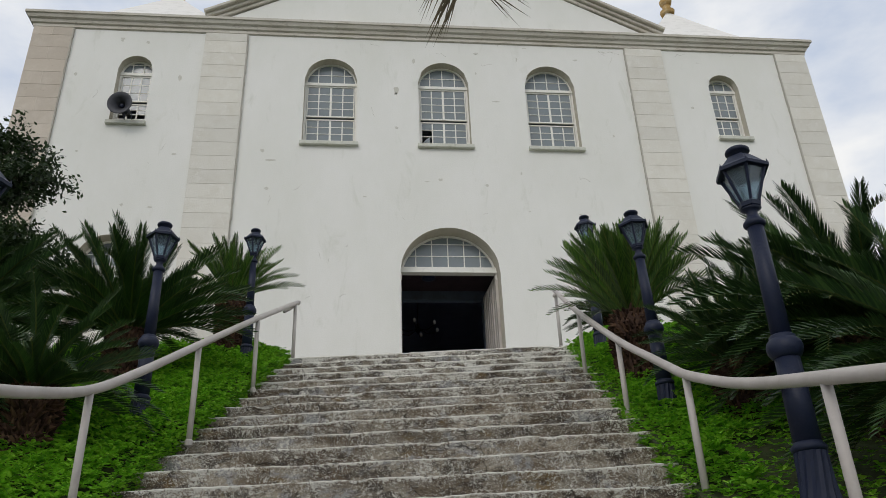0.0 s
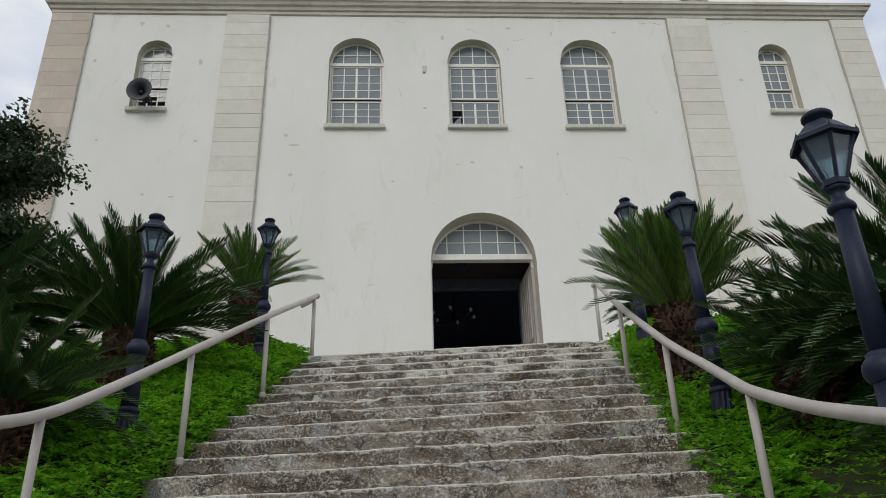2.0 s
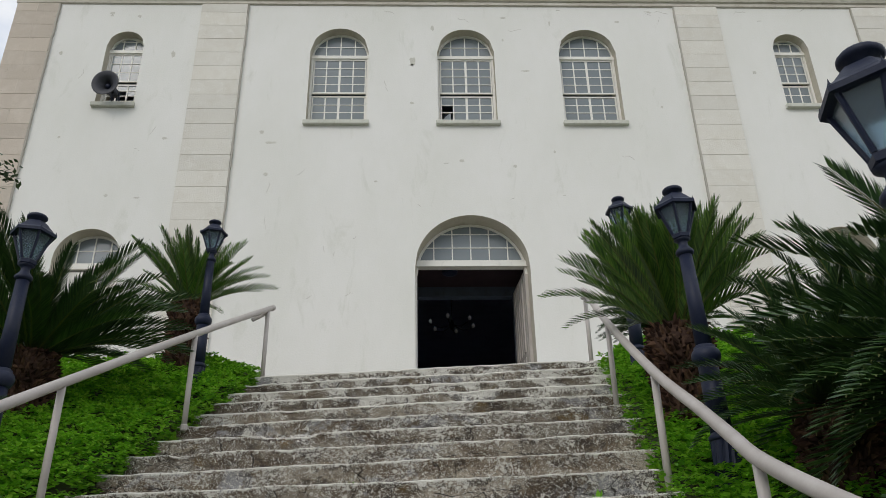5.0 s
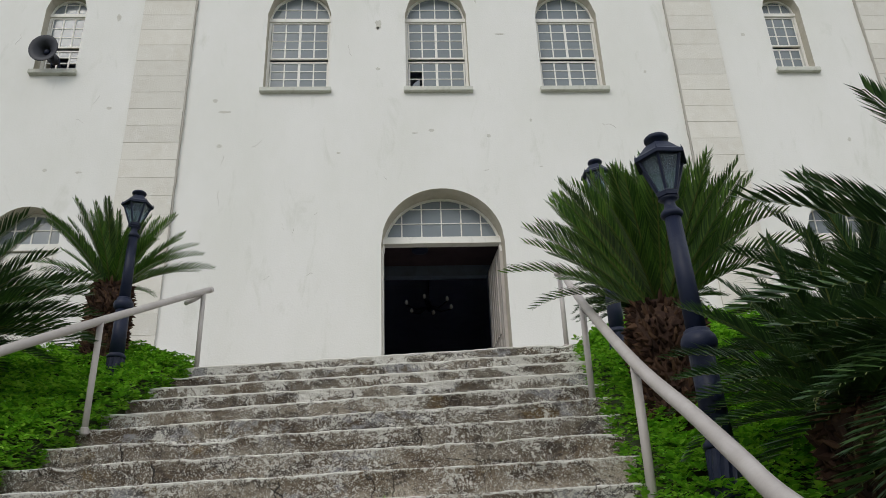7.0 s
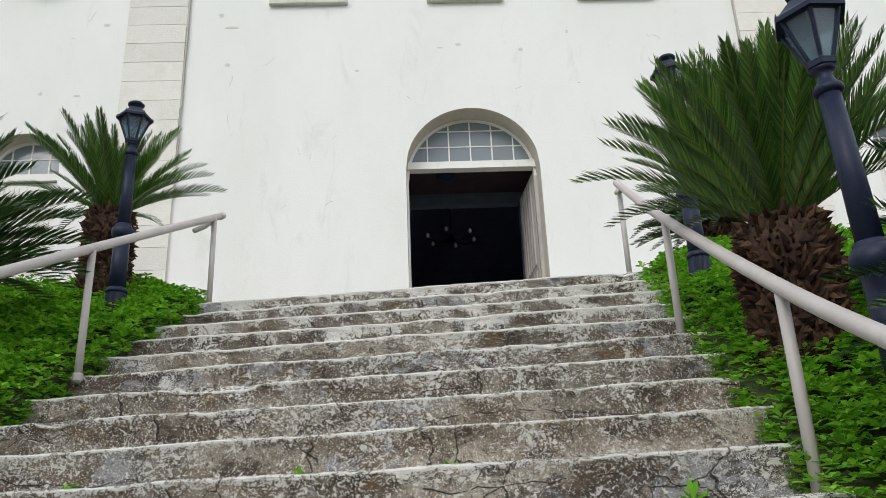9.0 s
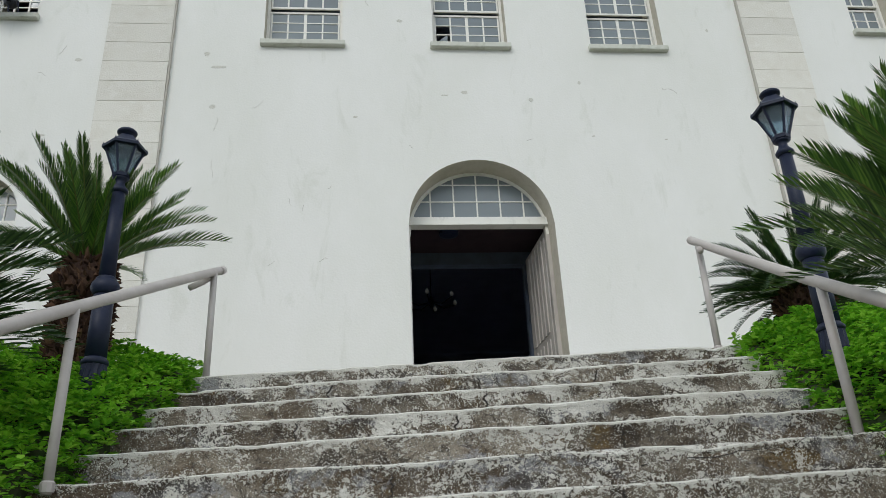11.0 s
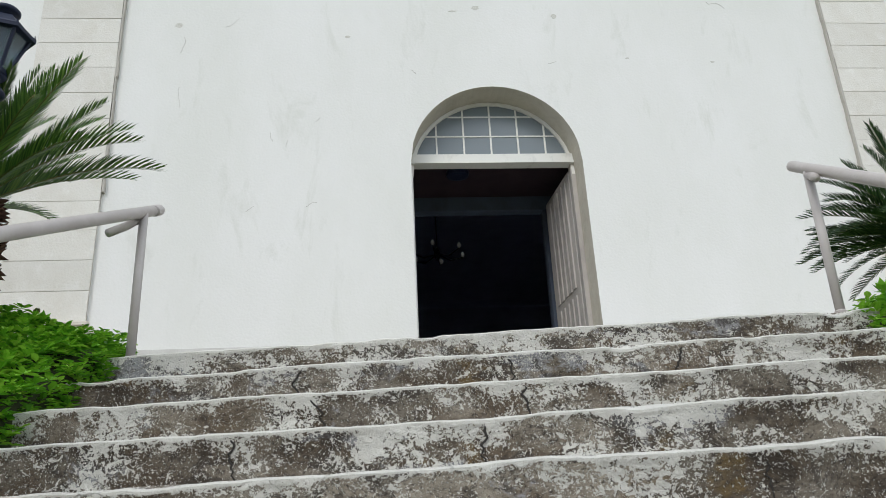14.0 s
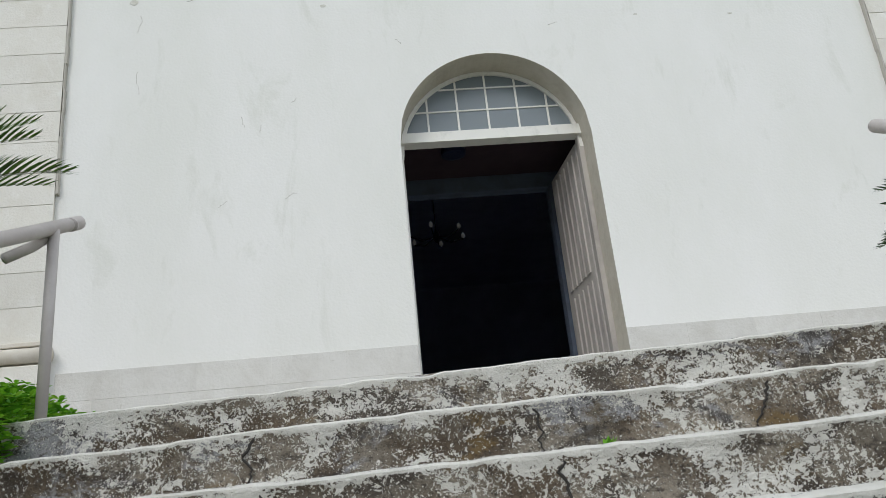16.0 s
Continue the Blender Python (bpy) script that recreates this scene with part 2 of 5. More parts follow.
    height = calc("ADD", calc("ADD", calc("MULTIPLY", tex(22, 7, 0.7, 0.2, 1.0, 9.0), 1.0), calc("MULTIPLY", tex(95, 5), 0.45)), calc("SUBTRACT", calc("MULTIPLY", white, 0.14), split))
    bp = n.new("ShaderNodeBump")
    bp.inputs["Strength"].default_value, bp.inputs["Distance"].default_value = 1.0, 0.018
    l.new(height, bp.inputs["Height"])
    l.new(bp.outputs["Normal"], b.inputs["Normal"])
    return m


M_STEP = step_material()
M_PAVE = mat("landing_cement", (0.36, 0.34, 0.30), 0.95, 0, [((0.22, 0.2, 0.17), 3, 0.45, 0.7, 1, 0.5)], 0.6, 40)
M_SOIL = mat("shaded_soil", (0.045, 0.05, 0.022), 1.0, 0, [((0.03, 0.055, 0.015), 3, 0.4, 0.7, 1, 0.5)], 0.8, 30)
M_RAIL = mat("grey_rail_paint", (0.44, 0.40, 0.37), 0.45, 0, [
    ((0.52, 0.48, 0.45), 3, 0.45, 0.7, 1, 0.2), ((0.22, 0.15, 0.10), 18, 0.72, 0.78, 1, 0.5)], 0.12, 60, 0.45)
M_LAMP = mat("blue_black_lamp_paint", (0.009, 0.014, 0.036), 0.5, 0, [
    ((0.018, 0.023, 0.042), 6, 0.45, 0.7, 1, 0.2)], 0.15, 70, 0.28)
M_BARK = vary(mat("cycad_bark", (0.048, 0.026, 0.018), 0.95, 0, [((0.13, 0.075, 0.045), 14, 0.5, 0.68, 1, 0.5)], 0.8, 50), 0.7, 1.3)
M_SCAR = island(mat("old_leaf_base", (0.06, 0.03, 0.02), 0.95, 0, (), 0.0, 40, 0.15), [(0.022, 0.012, 0.009), (0.045, 0.024, 0.016), (0.070, 0.038, 0.024), (0.13, 0.075, 0.045)], 0.0)
M_BARK2 = mat("grey_bark", (0.10, 0.085, 0.07), 0.95, 0, [((0.05, 0.04, 0.03), 9, 0.5, 0.68, 0.4, 0.5)], 0.8, 40)
M_INTERIOR = mat("dark_interior_wall", (0.60, 0.65, 0.74), 0.9, 0, [((0.52, 0.57, 0.66), 1.5, 0.4, 0.7, 1, 0.3)], 0.2, 30)
M_WOODCEIL = mat("red_brown_ceiling_boards", (0.050, 0.030, 0.034), 0.7, 0, [((0.035, 0.02, 0.024), 3, 0.4, 0.7, 1, 0.3)], 0.2, 30)
M_BLUEWOOD = mat("blue_grey_wood", (0.10, 0.125, 0.17), 0.7, 0, [((0.08, 0.09, 0.11), 4, 0.4, 0.7, 1, 0.3)], 0.2, 30)
M_HORN = mat("grey_horn_metal", (0.045, 0.047, 0.055), 0.5, 0.2, [((0.03, 0.03, 0.035), 6, 0.5, 0.7, 1, 0.2)], 0.1, 50)
M_OCHRE = mat("ochre_finial", (0.42, 0.27, 0.10), 0.85, 0, [((0.55, 0.45, 0.3), 6, 0.5, 0.7, 1, 0.3)], 0.4, 40)
M_FROND = vary(island(mat("cycad_leaf", (0.03, 0.08, 0.02), 0.36, 0, (), 0.0, 40, 0.55),
                      [(0.021, 0.058, 0.012), (0.044, 0.106, 0.017), (0.076, 0.162, 0.024), (0.135, 0.235, 0.038)], 0.18), 0.6, 1.5)
# Darker own green with the shade of dense crowns put into the colour.
M_FROND_SHADED = vary(island(mat("dark_shaded_cycad_leaf", (0.02, 0.05, 0.02), 0.40, 0, (), 0.0, 40, 0.5),
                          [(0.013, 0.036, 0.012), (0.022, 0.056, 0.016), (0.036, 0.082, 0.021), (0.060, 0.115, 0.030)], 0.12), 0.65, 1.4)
M_STALK = mat("frond_stalk", (0.12, 0.15, 0.04), 0.5, 0, [((0.20, 0.17, 0.06), 5, 0.5, 0.7, 1, 0.2)], 0.0)
M_COVER = island(mat("groundcover_leaf", (0.07, 0.2, 0.03), 0.5, 0, (), 0.0, 40, 0.35),
                 [(0.078, 0.25, 0.018), (0.155, 0.41, 0.026), (0.24, 0.53, 0.036), (0.36, 0.62, 0.07)])
M_TREELEAF = island(mat("tree_leaf", (0.03, 0.06, 0.02), 0.45, 0, (), 0.0, 40, 0.4),
                    [(0.014, 0.030, 0.010), (0.026, 0.050, 0.016), (0.045, 0.075, 0.026)])
M_DRY = mat("dry_frond", (0.16, 0.13, 0.08), 0.8, 0, [((0.09, 0.075, 0.05), 8, 0.45, 0.7, 1, 0.3)], 0.0)
M_CRACK = mat("dark_crack", (0.05, 0.045, 0.04), 1.0, 0, (), 0.0)
M_HAIR = mat("plaster_crack", (0.46, 0.435, 0.38), 1.0, 0, (), 0.0)
M_JOINT = mat("joint_mortar", (0.58, 0.545, 0.47), 0.95, 0, [((0.66, 0.625, 0.55), 6, 0.4, 0.65, 1, 0.4)], 0.4, 50)
M_REPAIR = mat("patched_plaster", (0.60, 0.585, 0.52), 0.95, 0, [((0.50, 0.46, 0.38), 12, 0.55, 0.7, 1, 0.6)], 0.8, 60)


def glass(name, tint, rough, through_part):
    m = bpy.data.materials.new(name)
    m.use_nodes = True
    b = m.node_tree.nodes["Principled BSDF"]
    b.inputs["Base Color"].default_value = (*tint, 1)
    b.inputs["Roughness"].default_value = rough
    b.inputs["Transmission Weight"].default_value = through_part
    b.inputs["IOR"].default_value = 1.5
    return m


M_PANE = glass("obscured_window_glass", (0.24, 0.275, 0.295), 0.15, 0.2)
M_LAMPGLASS = glass("frosted_lamp_glass", (0.52, 0.66, 0.76), 0.22, 0.93)
M_BULB = bpy.data.materials.new("faint_bulb")
M_BULB.use_nodes = True
M_BULB.node_tree.nodes["Principled BSDF"].inputs["Emission Color"].default_value = (1, 0.95, 0.85, 1)
M_BULB.node_tree.nodes["Principled BSDF"].inputs["Emission Strength"].default_value = 0.015


# ---- mesh helpers ----
def mesh_of(name, bm, smooth=False):
    me = bpy.data.meshes.new(name)
    bm.to_mesh(me)
    bm.free()
    if smooth:
        me.shade_smooth()
    return me


def part(name, data, material, parent=None, label="", m=None, smooth=False):
    """One mesh object; data: a bmesh or a mesh that alike pieces share."""
    me = mesh_of(name, data, smooth) if isinstance(data, bmesh.types.BMesh) else data
    if material and not me.materials:
        me.materials.append(material)
    ob = new(name, me)
    ob.parent = parent
    if m is not None:
        ob.matrix_basis = m
    if label:
        ob["label"] = label
    return ob


def base(name, m, label, category, group="", kind=""):
    ob = new(name)
    ob.matrix_basis = m
    return tagged(ob, label, category, group, kind)


def box(bm, x0, x1, y0, y1, z0, z1):
    v = [bm.verts.new(p) for p in ((x0, y0, z0), (x1, y0, z0), (x1, y1, z0), (x0, y1, z0),
                                   (x0, y0, z1), (x1, y0, z1), (x1, y1, z1), (x0, y1, z1))]
    for f in ((0, 3, 2, 1), (4, 5, 6, 7), (0, 1, 5, 4), (1, 2, 6, 5), (2, 3, 7, 6), (3, 0, 4, 7)):
        bm.faces.new([v[i] for i in f])
    return bm


def soft_box(x0, x1, y0, y1, z0, z1, r=0.008):
    bm = box(bmesh.new(), x0, x1, y0, y1, z0, z1)
    bmesh.ops.bevel(bm, geom=bm.edges[:], offset=r, segments=1, affect="EDGES")
    return bm


def lathe(bm, profile, seg=16, z=0.0, x=0.0, y=0.0, wob=0.0):
    rings = []
    for r, h in profile:
        rings.append([bm.verts.new((x + r * (1 + wob * (-1) ** i) * math.cos(2 * math.pi * i / seg),
                                    y + r * (1 + wob * (-1) ** i) * math.sin(2 * math.pi * i / seg), z + h)) for i in range(seg)])
    for a, b in zip(rings, rings[1:]):
        for i in range(seg):
            bm.faces.new((a[i], a[(i + 1) % seg], b[(i + 1) % seg], b[i]))
    bm.faces.new(rings[0][::-1])
    bm.faces.new(rings[-1])
    return bm


def tube(bm, pts, radius, seg=10, taper=1.0):
    """A round bar along points."""
    pts = [Vector(p) for p in pts]
    rings, up = [], Vector((0.13, 0.21, 0.97))
    for i, p in enumerate(pts):
        d = (pts[min(i + 1, len(pts) - 1)] - pts[max(i - 1, 0)]).normalized()
        a = d.cross(up)
        if a.length < 0.05:
            a = d.cross(Vector((1, 0, 0)))
        a.normalize()
        b = a.cross(d)
        r = radius * (1 + (taper - 1) * i / max(1, len(pts) - 1))
        rings.append([bm.verts.new(p + r * (math.cos(2 * math.pi * k / seg) * a + math.sin(2 * math.pi * k / seg) * b)) for k in range(seg)])
    for a, b in zip(rings, rings[1:]):
        for k in range(seg):
            bm.faces.new((a[k], b[k], b[(k + 1) % seg], a[(k + 1) % seg]))
    bm.faces.new(rings[0])
    bm.faces.new(rings[-1][::-1])
    return bm


def prism(bm, outline, y0, y1):
    """An outline in x and z, given depth from y0 to y1."""
    f = [bm.verts.new((x, y0, z)) for x, z in outline]
    b = [bm.verts.new((x, y1, z)) for x, z in outline]
    bm.faces.new(f)
    bm.faces.new(b[::-1])
    n = len(f)
    for i in range(n):
        bm.faces.new((f[i], b[i], b[(i + 1) % n], f[(i + 1) % n]))
    return bm


def arc(cx, cz, r, a0, a1, n):
    return [(cx + r * math.cos(radians(a0 + (a1 - a0) * i / n)), cz + r * math.sin(radians(a0 + (a1 - a0) * i / n))) for i in range(n + 1)]


def arch_band(bm, cx, cz, r0, r1, y0, y1, a0=0, a1=180, n=24):
    """A curved bar between two radii."""
    return prism(bm, arc(cx, cz, r1, a0, a1, n) + arc(cx, cz, r0, a1, a0, n), y0, y1)


# ---- the plan ----
YF = 15.75           # front of the facade
WALL = 0.6           # its thickness
GROUND = 4.37        # the terrace in front of the church
XL, XR = -7.57, 11.50
EAVES = 14.13
TREAD_N, RISE, RUN = 15, 0.2004, 0.3745


def step_line(n):
    """Left and right end of the n-th step's edge, counted from the top."""
    t = n * RUN
    return Vector((-0.90 - 0.132 * t, 11.27 - 0.99 * t, 4.342 - RISE * n)), Vector((3.10 - 0.150 * t, 10.88 - 0.985 * t, 4.40 - RISE * n))


def slope(y):
    """The height of the planted bank."""
    if y > 11.0:
        return GROUND + 0.06
    if y > 5.2:
        return 4.40 - 0.535 * (11.0 - y)
    return max(-1.6, 1.297 - 0.30 * (5.2 - y))


def bank(x, y):
    """The bank follows the slight turn of the steps."""
    return slope(y + 0.097 * (max(-4.0, min(6.0, x)) - 1.1))


def stair_side(y):
    t = (11.1 - y) / 0.985
    return -0.90 - 0.132 * t, 3.10 - 0.150 * t


# ---- setting: ground, church walls ----
def build_ground():
    """One sheet: bank on both sides, sunk under the stairs and the terrace."""
    far = [160, 80, 40, 20, 14, 11, 9.5] + [round(8.5 - 0.25 * i, 3) for i in range(34)] + [0.12, 0.05]
    ys = sorted(set([-150, -80, -40, -20, -10, -6, 16, 18, 22, 28, 40, 80, 150] + [round(-4 + 0.2 * i, 3) for i in range(97)] + [12.36, 12.37]))
    verts, faces = [], []
    for y in ys:
        a, b = stair_side(min(max(y, -1.0), 11.1))
        row = [(a - d, d, 0) for d in far] + [(a, 0, 0), (a + 0.01, 0, 1), ((a + b) / 2, 0, 1), (b - 0.01, 0, 1), (b, 0, 0)] + [(b + d, d, 0) for d in far[::-1]]
        for x, d, sunk in row:
            z = bank(x, y)
            if (sunk and y < 12.5) or (12.365 < y and -9 < x < 13):
                z -= 0.6
            else:
                z += (0.05 * noise.noise((x * 0.8, y * 0.8, 0)) + 0.12) * min(1.0, d) - 0.07
            verts.append((x, y, z))
    w = len(row)
    for k in range(len(ys) - 1):
        for i in range(w - 1):
            faces.append((k * w + i, k * w + i + 1, (k + 1) * w + i + 1, (k + 1) * w + i))
    me = bpy.data.meshes.new("ground")
    me.from_pydata(verts, [], faces)
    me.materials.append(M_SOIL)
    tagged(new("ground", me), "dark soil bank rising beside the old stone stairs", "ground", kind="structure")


build_ground()

# openings: centre x, half width, bottom, spring height
DOOR = (2.032, 1.066, GROUND, 7.785)
SIDE_DOORS = [(-5.07, 0.61, GROUND, 7.97), (9.16, 0.61, GROUND, 7.97)]
WINDOWS = [(-0.625, 0.615, 10.99, 12.81), (2.05, 0.605, 10.99, 12.81), (4.655, 0.615, 10.99, 12.81)]
SIDE_WINDOWS = [(-5.13, 0.385, 11.42, 12.93), (9.11, 0.385, 11.42, 12.95)]


def build_facade():
    bm = bmesh.new()
    holes = sorted([DOOR] + SIDE_DOORS + WINDOWS + SIDE_WINDOWS)
    spans = {}
    edges = sorted({XL, XR} | {round(c - h, 4) for c, h, *_ in holes} | {round(c + h, 4) for c, h, *_ in holes})
    z0, z1 = GROUND - 0.5, EAVES + 0.3

    def quad(pts):
        bm.faces.new([bm.verts.new(p) for p in pts])

    for xa, xb in zip(edges, edges[1:]):
        mid = (xa + xb) / 2
        inside = sorted([h for h in holes if h[0] - h[1] < mid < h[0] + h[1]], key=lambda h: h[2])
        n = 14
        for k in range(n):
            a, b = xa + (xb - xa) * k / n, xa + (xb - xa) * (k + 1) / n
            low = [z0, z0]
            for c, r, bot, spring in inside:
                top = [spring + math.sqrt(max(0, r * r - (x - c) ** 2)) for x in (a, b)]
                for y, flip in ((YF, False), (YF + WALL, True)):
                    q = [(a, y, low[0]), (b, y, low[1]), (b, y, bot), (a, y, bot)]
                    quad(q[::-1] if flip else q)
                quad([(a, YF, top[0]), (b, YF, top[1]), (b, YF + WALL, top[1]), (a, YF + WALL, top[0])])
                quad([(a, YF, bot), (a, YF + WALL, bot), (b, YF + WALL, bot), (b, YF, bot)])
                low = top
            for y, flip in ((YF, False), (YF + WALL, True)):
                q = [(a, y, low[0]), (b, y, low[1]), (b, y, z1), (a, y, z1)]
                quad(q[::-1] if flip else q)
    for c, r, bot, spring in holes:
        quad([(c - r, YF, bot), (c - r, YF, spring), (c - r, YF + WALL, spring), (c - r, YF + WALL, bot)])
        quad([(c + r, YF, spring), (c + r, YF, bot), (c + r, YF + WALL, bot), (c + r, YF + WALL, spring)])
    bmesh.ops.remove_doubles(bm, verts=bm.verts[:], dist=0.0005)
    bm.normal_update()
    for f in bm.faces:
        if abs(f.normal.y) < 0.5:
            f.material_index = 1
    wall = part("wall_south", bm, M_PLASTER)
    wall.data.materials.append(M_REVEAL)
    return tagged(wall, "white plastered church front with peeling paint and arched openings", "wall", kind="structure")


WALL_S = build_facade()
for nm, x0, x1, y0, y1, lab in (("wall_west", XL, XL + WALL, YF + WALL, 44, "white plastered side wall of the church"),
                                ("wall_east", XR - WALL, XR, YF + WALL, 44, "white plastered side wall of the church"),
                                ("wall_north", XL, XR, 44, 44.6, "plain far end wall of the church")):
    tagged(part(nm, box(bmesh.new(), x0, x1, y0, y1, GROUND - 0.5, EAVES + 0.3), M_PLASTER), lab, "wall", kind="structure")
tagged(part("ceiling", box(bmesh.new(), XL, XR, YF + WALL, 44, EAVES + 0.304, EAVES + 0.5), M_INTERIOR), "dark ceiling high over the nave", "ceiling", kind="structure")
tagged(part("floor", box(bmesh.new(), XL + WALL, XR - WALL, YF + WALL, 44, GROUND - 0.2, GROUND + 0.05), M_INTERIOR), "dark floor inside the church", "floor", kind="structure")
# inner lining that keeps the nave dark
for nm, q in (("wall_lining_west", (XL + WALL + 0.004, XL + WALL + 0.05, YF + WALL + 0.01, 43.9)), ("wall_lining_east", (XR - WALL - 0.05, XR - WALL - 0.004, YF + WALL + 0.01, 43.9)),
              ("wall_lining_north", (XL + WALL + 0.06, XR - WALL - 0.06, 43.9, 43.99))):
    tagged(part(nm, box(bmesh.new(), *q, GROUND + 0.06, EAVES + 0.29), M_INTERIOR), "dark painted wall inside the nave", "wall", kind="structure")

# entrance lobby seen through the doorway
tagged(part("ceiling_lobby", box(bmesh.new(), -1.6, 5.6, YF + WALL + 0.005, 17.75, 8.22, 8.32), M_WOODCEIL), "red-brown boarded ceiling of the entrance lobby", "ceiling", kind="structure")
tagged(part("beam", soft_box(-1.6, 5.6, 17.755, 17.95, 8.0, 8.34), M_BLUEWOOD), "blue-grey painted beam across the entrance lobby", "beam", kind="structure")
tagged(part("trim_lobby", soft_box(3.0, 3.16, 17.755, 17.93, GROUND + 0.055, 7.998), M_BLUEWOOD), "blue-grey wooden post of the inner doorway", "post", kind="structure")
tagged(part("wall_lobby_east", box(bmesh.new(), 3.6, 3.7, YF + WALL + 0.005, 17.75, GROUND + 0.055, 8.215), M_INTERIOR), "dark side wall of the entrance lobby", "wall", kind="structure")
tagged(part("wall_lobby_west", box(bmesh.new(), -0.7, -0.6, YF + WALL + 0.005, 17.75, GROUND + 0.055, 8.215), M_INTERIOR), "dark side wall of the entrance lobby", "wall", kind="structure")


RING = bmesh.new()
lathe(RING, [(0.10, 8.10), (0.15, 8.11), (0.16, 8.15), (0.15, 8.19), (0.06, 8.219)], 24)
tagged(part("ceiling_light", RING, M_LAMP, m=pose(1.65, 16.83, 0)), "round dark ceiling light of the entrance lobby, switched off", "ceiling light")


def build_cornice():
    prof = [(0.0, 14.06), (0.04, 14.08), (0.04, 14.16), (0.08, 14.18), (0.10, 14.25), (0.15, 14.28), (0.18, 14.36), (0.21, 14.37), (0.21, 14.44), (0.0, 14.49)]
    bm = bmesh.new()
    rows = []
    for x, s in ((XL, -1), (XR, 1)):
        rows.append([bm.verts.new((x + s * p, YF - p, z)) for p, z in prof])
    back = [[bm.verts.new((x + s * p, 30, z)) for p, z in prof] for x, s in ((XL, -1), (XR, 1))]
    for i in range(len(prof) - 1):
        bm.faces.new((rows[0][i], rows[1][i], rows[1][i + 1], rows[0][i + 1]))
        bm.faces.new((back[0][i], rows[0][i], rows[0][i + 1], back[0][i + 1]))
        bm.faces.new((rows[1][i], back[1][i], back[1][i + 1], rows[1][i + 1]))
    return tagged(part("trim_cornice", bm, M_CORNICE), "weathered moulded cornice along the eaves", "cornice", kind="structure")


build_cornice()


def build_pediment():
    x0, x1, z0, zt = -3.62, 7.74, 14.50, 17.43
    cx = (x0 + x1) / 2
    tagged(part("wall_pediment", prism(bmesh.new(), [(x0, z0 - 0.1), (x1, z0 - 0.1), (cx, zt)], YF + 0.05, YF + 0.55), M_PLASTER),
           "cream plastered gable over the cornice", "wall", kind="structure")
    for s, xe in ((-1, x0), (1, x1)):
        ob = base("trim_raking_cornice", Matrix(), "weathered moulded cornice along the gable slope", "cornice", kind="structure")
        L = math.hypot(xe - cx, zt - z0)
        ang = math.atan2(zt - z0, abs(cx - xe))
        for nm, (p, h0, h1) in (("fillet", (0.0, -0.02, 0.08)), ("cove", (0.07, 0.082, 0.17)), ("lip", (0.16, 0.172, 0.26))):
            bm = soft_box(0, L + 0.05, YF - p, YF + 0.5, h0, h1, 0.015)
            if s > 0:
                bm.free()
                bm = soft_box(-L - 0.05, 0, YF - p, YF + 0.5, h0, h1, 0.015)
            m = Matrix.Translation((xe, 0, z0 - 0.02)) @ Matrix.Rotation(ang * s, 4, "Y")
            part(nm, bm, M_CORNICE, ob, m=m)
    roof = bmesh.new()
    prism(roof, [(x0, z0 + 0.02), (x1, z0 + 0.02), (cx, zt + 0.02)], YF + 0.56, 44)
    tagged(part("roof_nave", roof, M_ROOF), "pale roof over the nave behind the gable", "roof", kind="structure")


build_pediment()


def build_tower_roof(cx, half, peak):
    bm = bmesh.new()
    y0, y1, z0 = YF + 0.15, YF + 0.15 + 2 * half, 14.49
    ring = [(cx - half, y0), (cx + half, y0), (cx + half, y1), (cx - half, y1)]
    prev = None
    for k in range(8):
        f = k / 7
        s = 1 - f
        z = z0 + (peak - z0) * (f ** 1.12)
        cur = [bm.verts.new((cx + (x - cx) * s * (1 - 0.02 * (k % 2)), (y0 + y1) / 2 + (y - (y0 + y1) / 2) * s, z)) for x, y in ring] if s > 0.04 else [bm.verts.new((cx, (y0 + y1) / 2, peak))]
        if prev:
            for i in range(4):
                if len(cur) == 4:
                    bm.faces.new((prev[i], prev[(i + 1) % 4], cur[(i + 1) % 4], cur[i]))
                else:
                    bm.faces.new((prev[i], prev[(i + 1) % 4], cur[0]))
        prev = cur
    tagged(part("roof_tower", bm, M_ROOF), "whitewashed pyramid roof with worn patches", "roof", kind="structure")
    fin = base("roof_finial", pose(cx, (y0 + y1) / 2, peak - 0.12), "small weathered ochre finial on the tower roof", "finial")
    part("pedestal", lathe(bmesh.new(), [(0.20, 0), (0.22, 0.1), (0.13, 0.16), (0.12, 0.3)], 12), M_OCHRE, fin, smooth=False)
    part("urn", lathe(bmesh.new(), [(0.06, 0.301), (0.17, 0.4), (0.19, 0.5), (0.10, 0.62), (0.05, 0.75), (0.02, 0.9)], 14), M_OCHRE, fin, smooth=True)


build_tower_roof(-5.15, 2.2, 17.5)
build_tower_roof(9.20, 2.0, 17.5)
# ---- windows and doors of the front ----
BOX_MESHES = {}


def bar(name, parent, material, x0, x1, y0, y1, z0, z1, label=""):
    """A straight piece; alike sizes share one mesh."""
    key = (round(x1 - x0, 3), round(y1 - y0, 3), round(z1 - z0, 3), material.name)
    if key not in BOX_MESHES:
        a, b, c = key[0] / 2, key[1] / 2, key[2] / 2
        BOX_MESHES[key] = mesh_of(name, box(bmesh.new(), -a, a, -b, b, -c, c))
    return part(name, BOX_MESHES[key], material, parent, label, Matrix.Translation(((x0 + x1) / 2, (y0 + y1) / 2, (z0 + z1) / 2)))


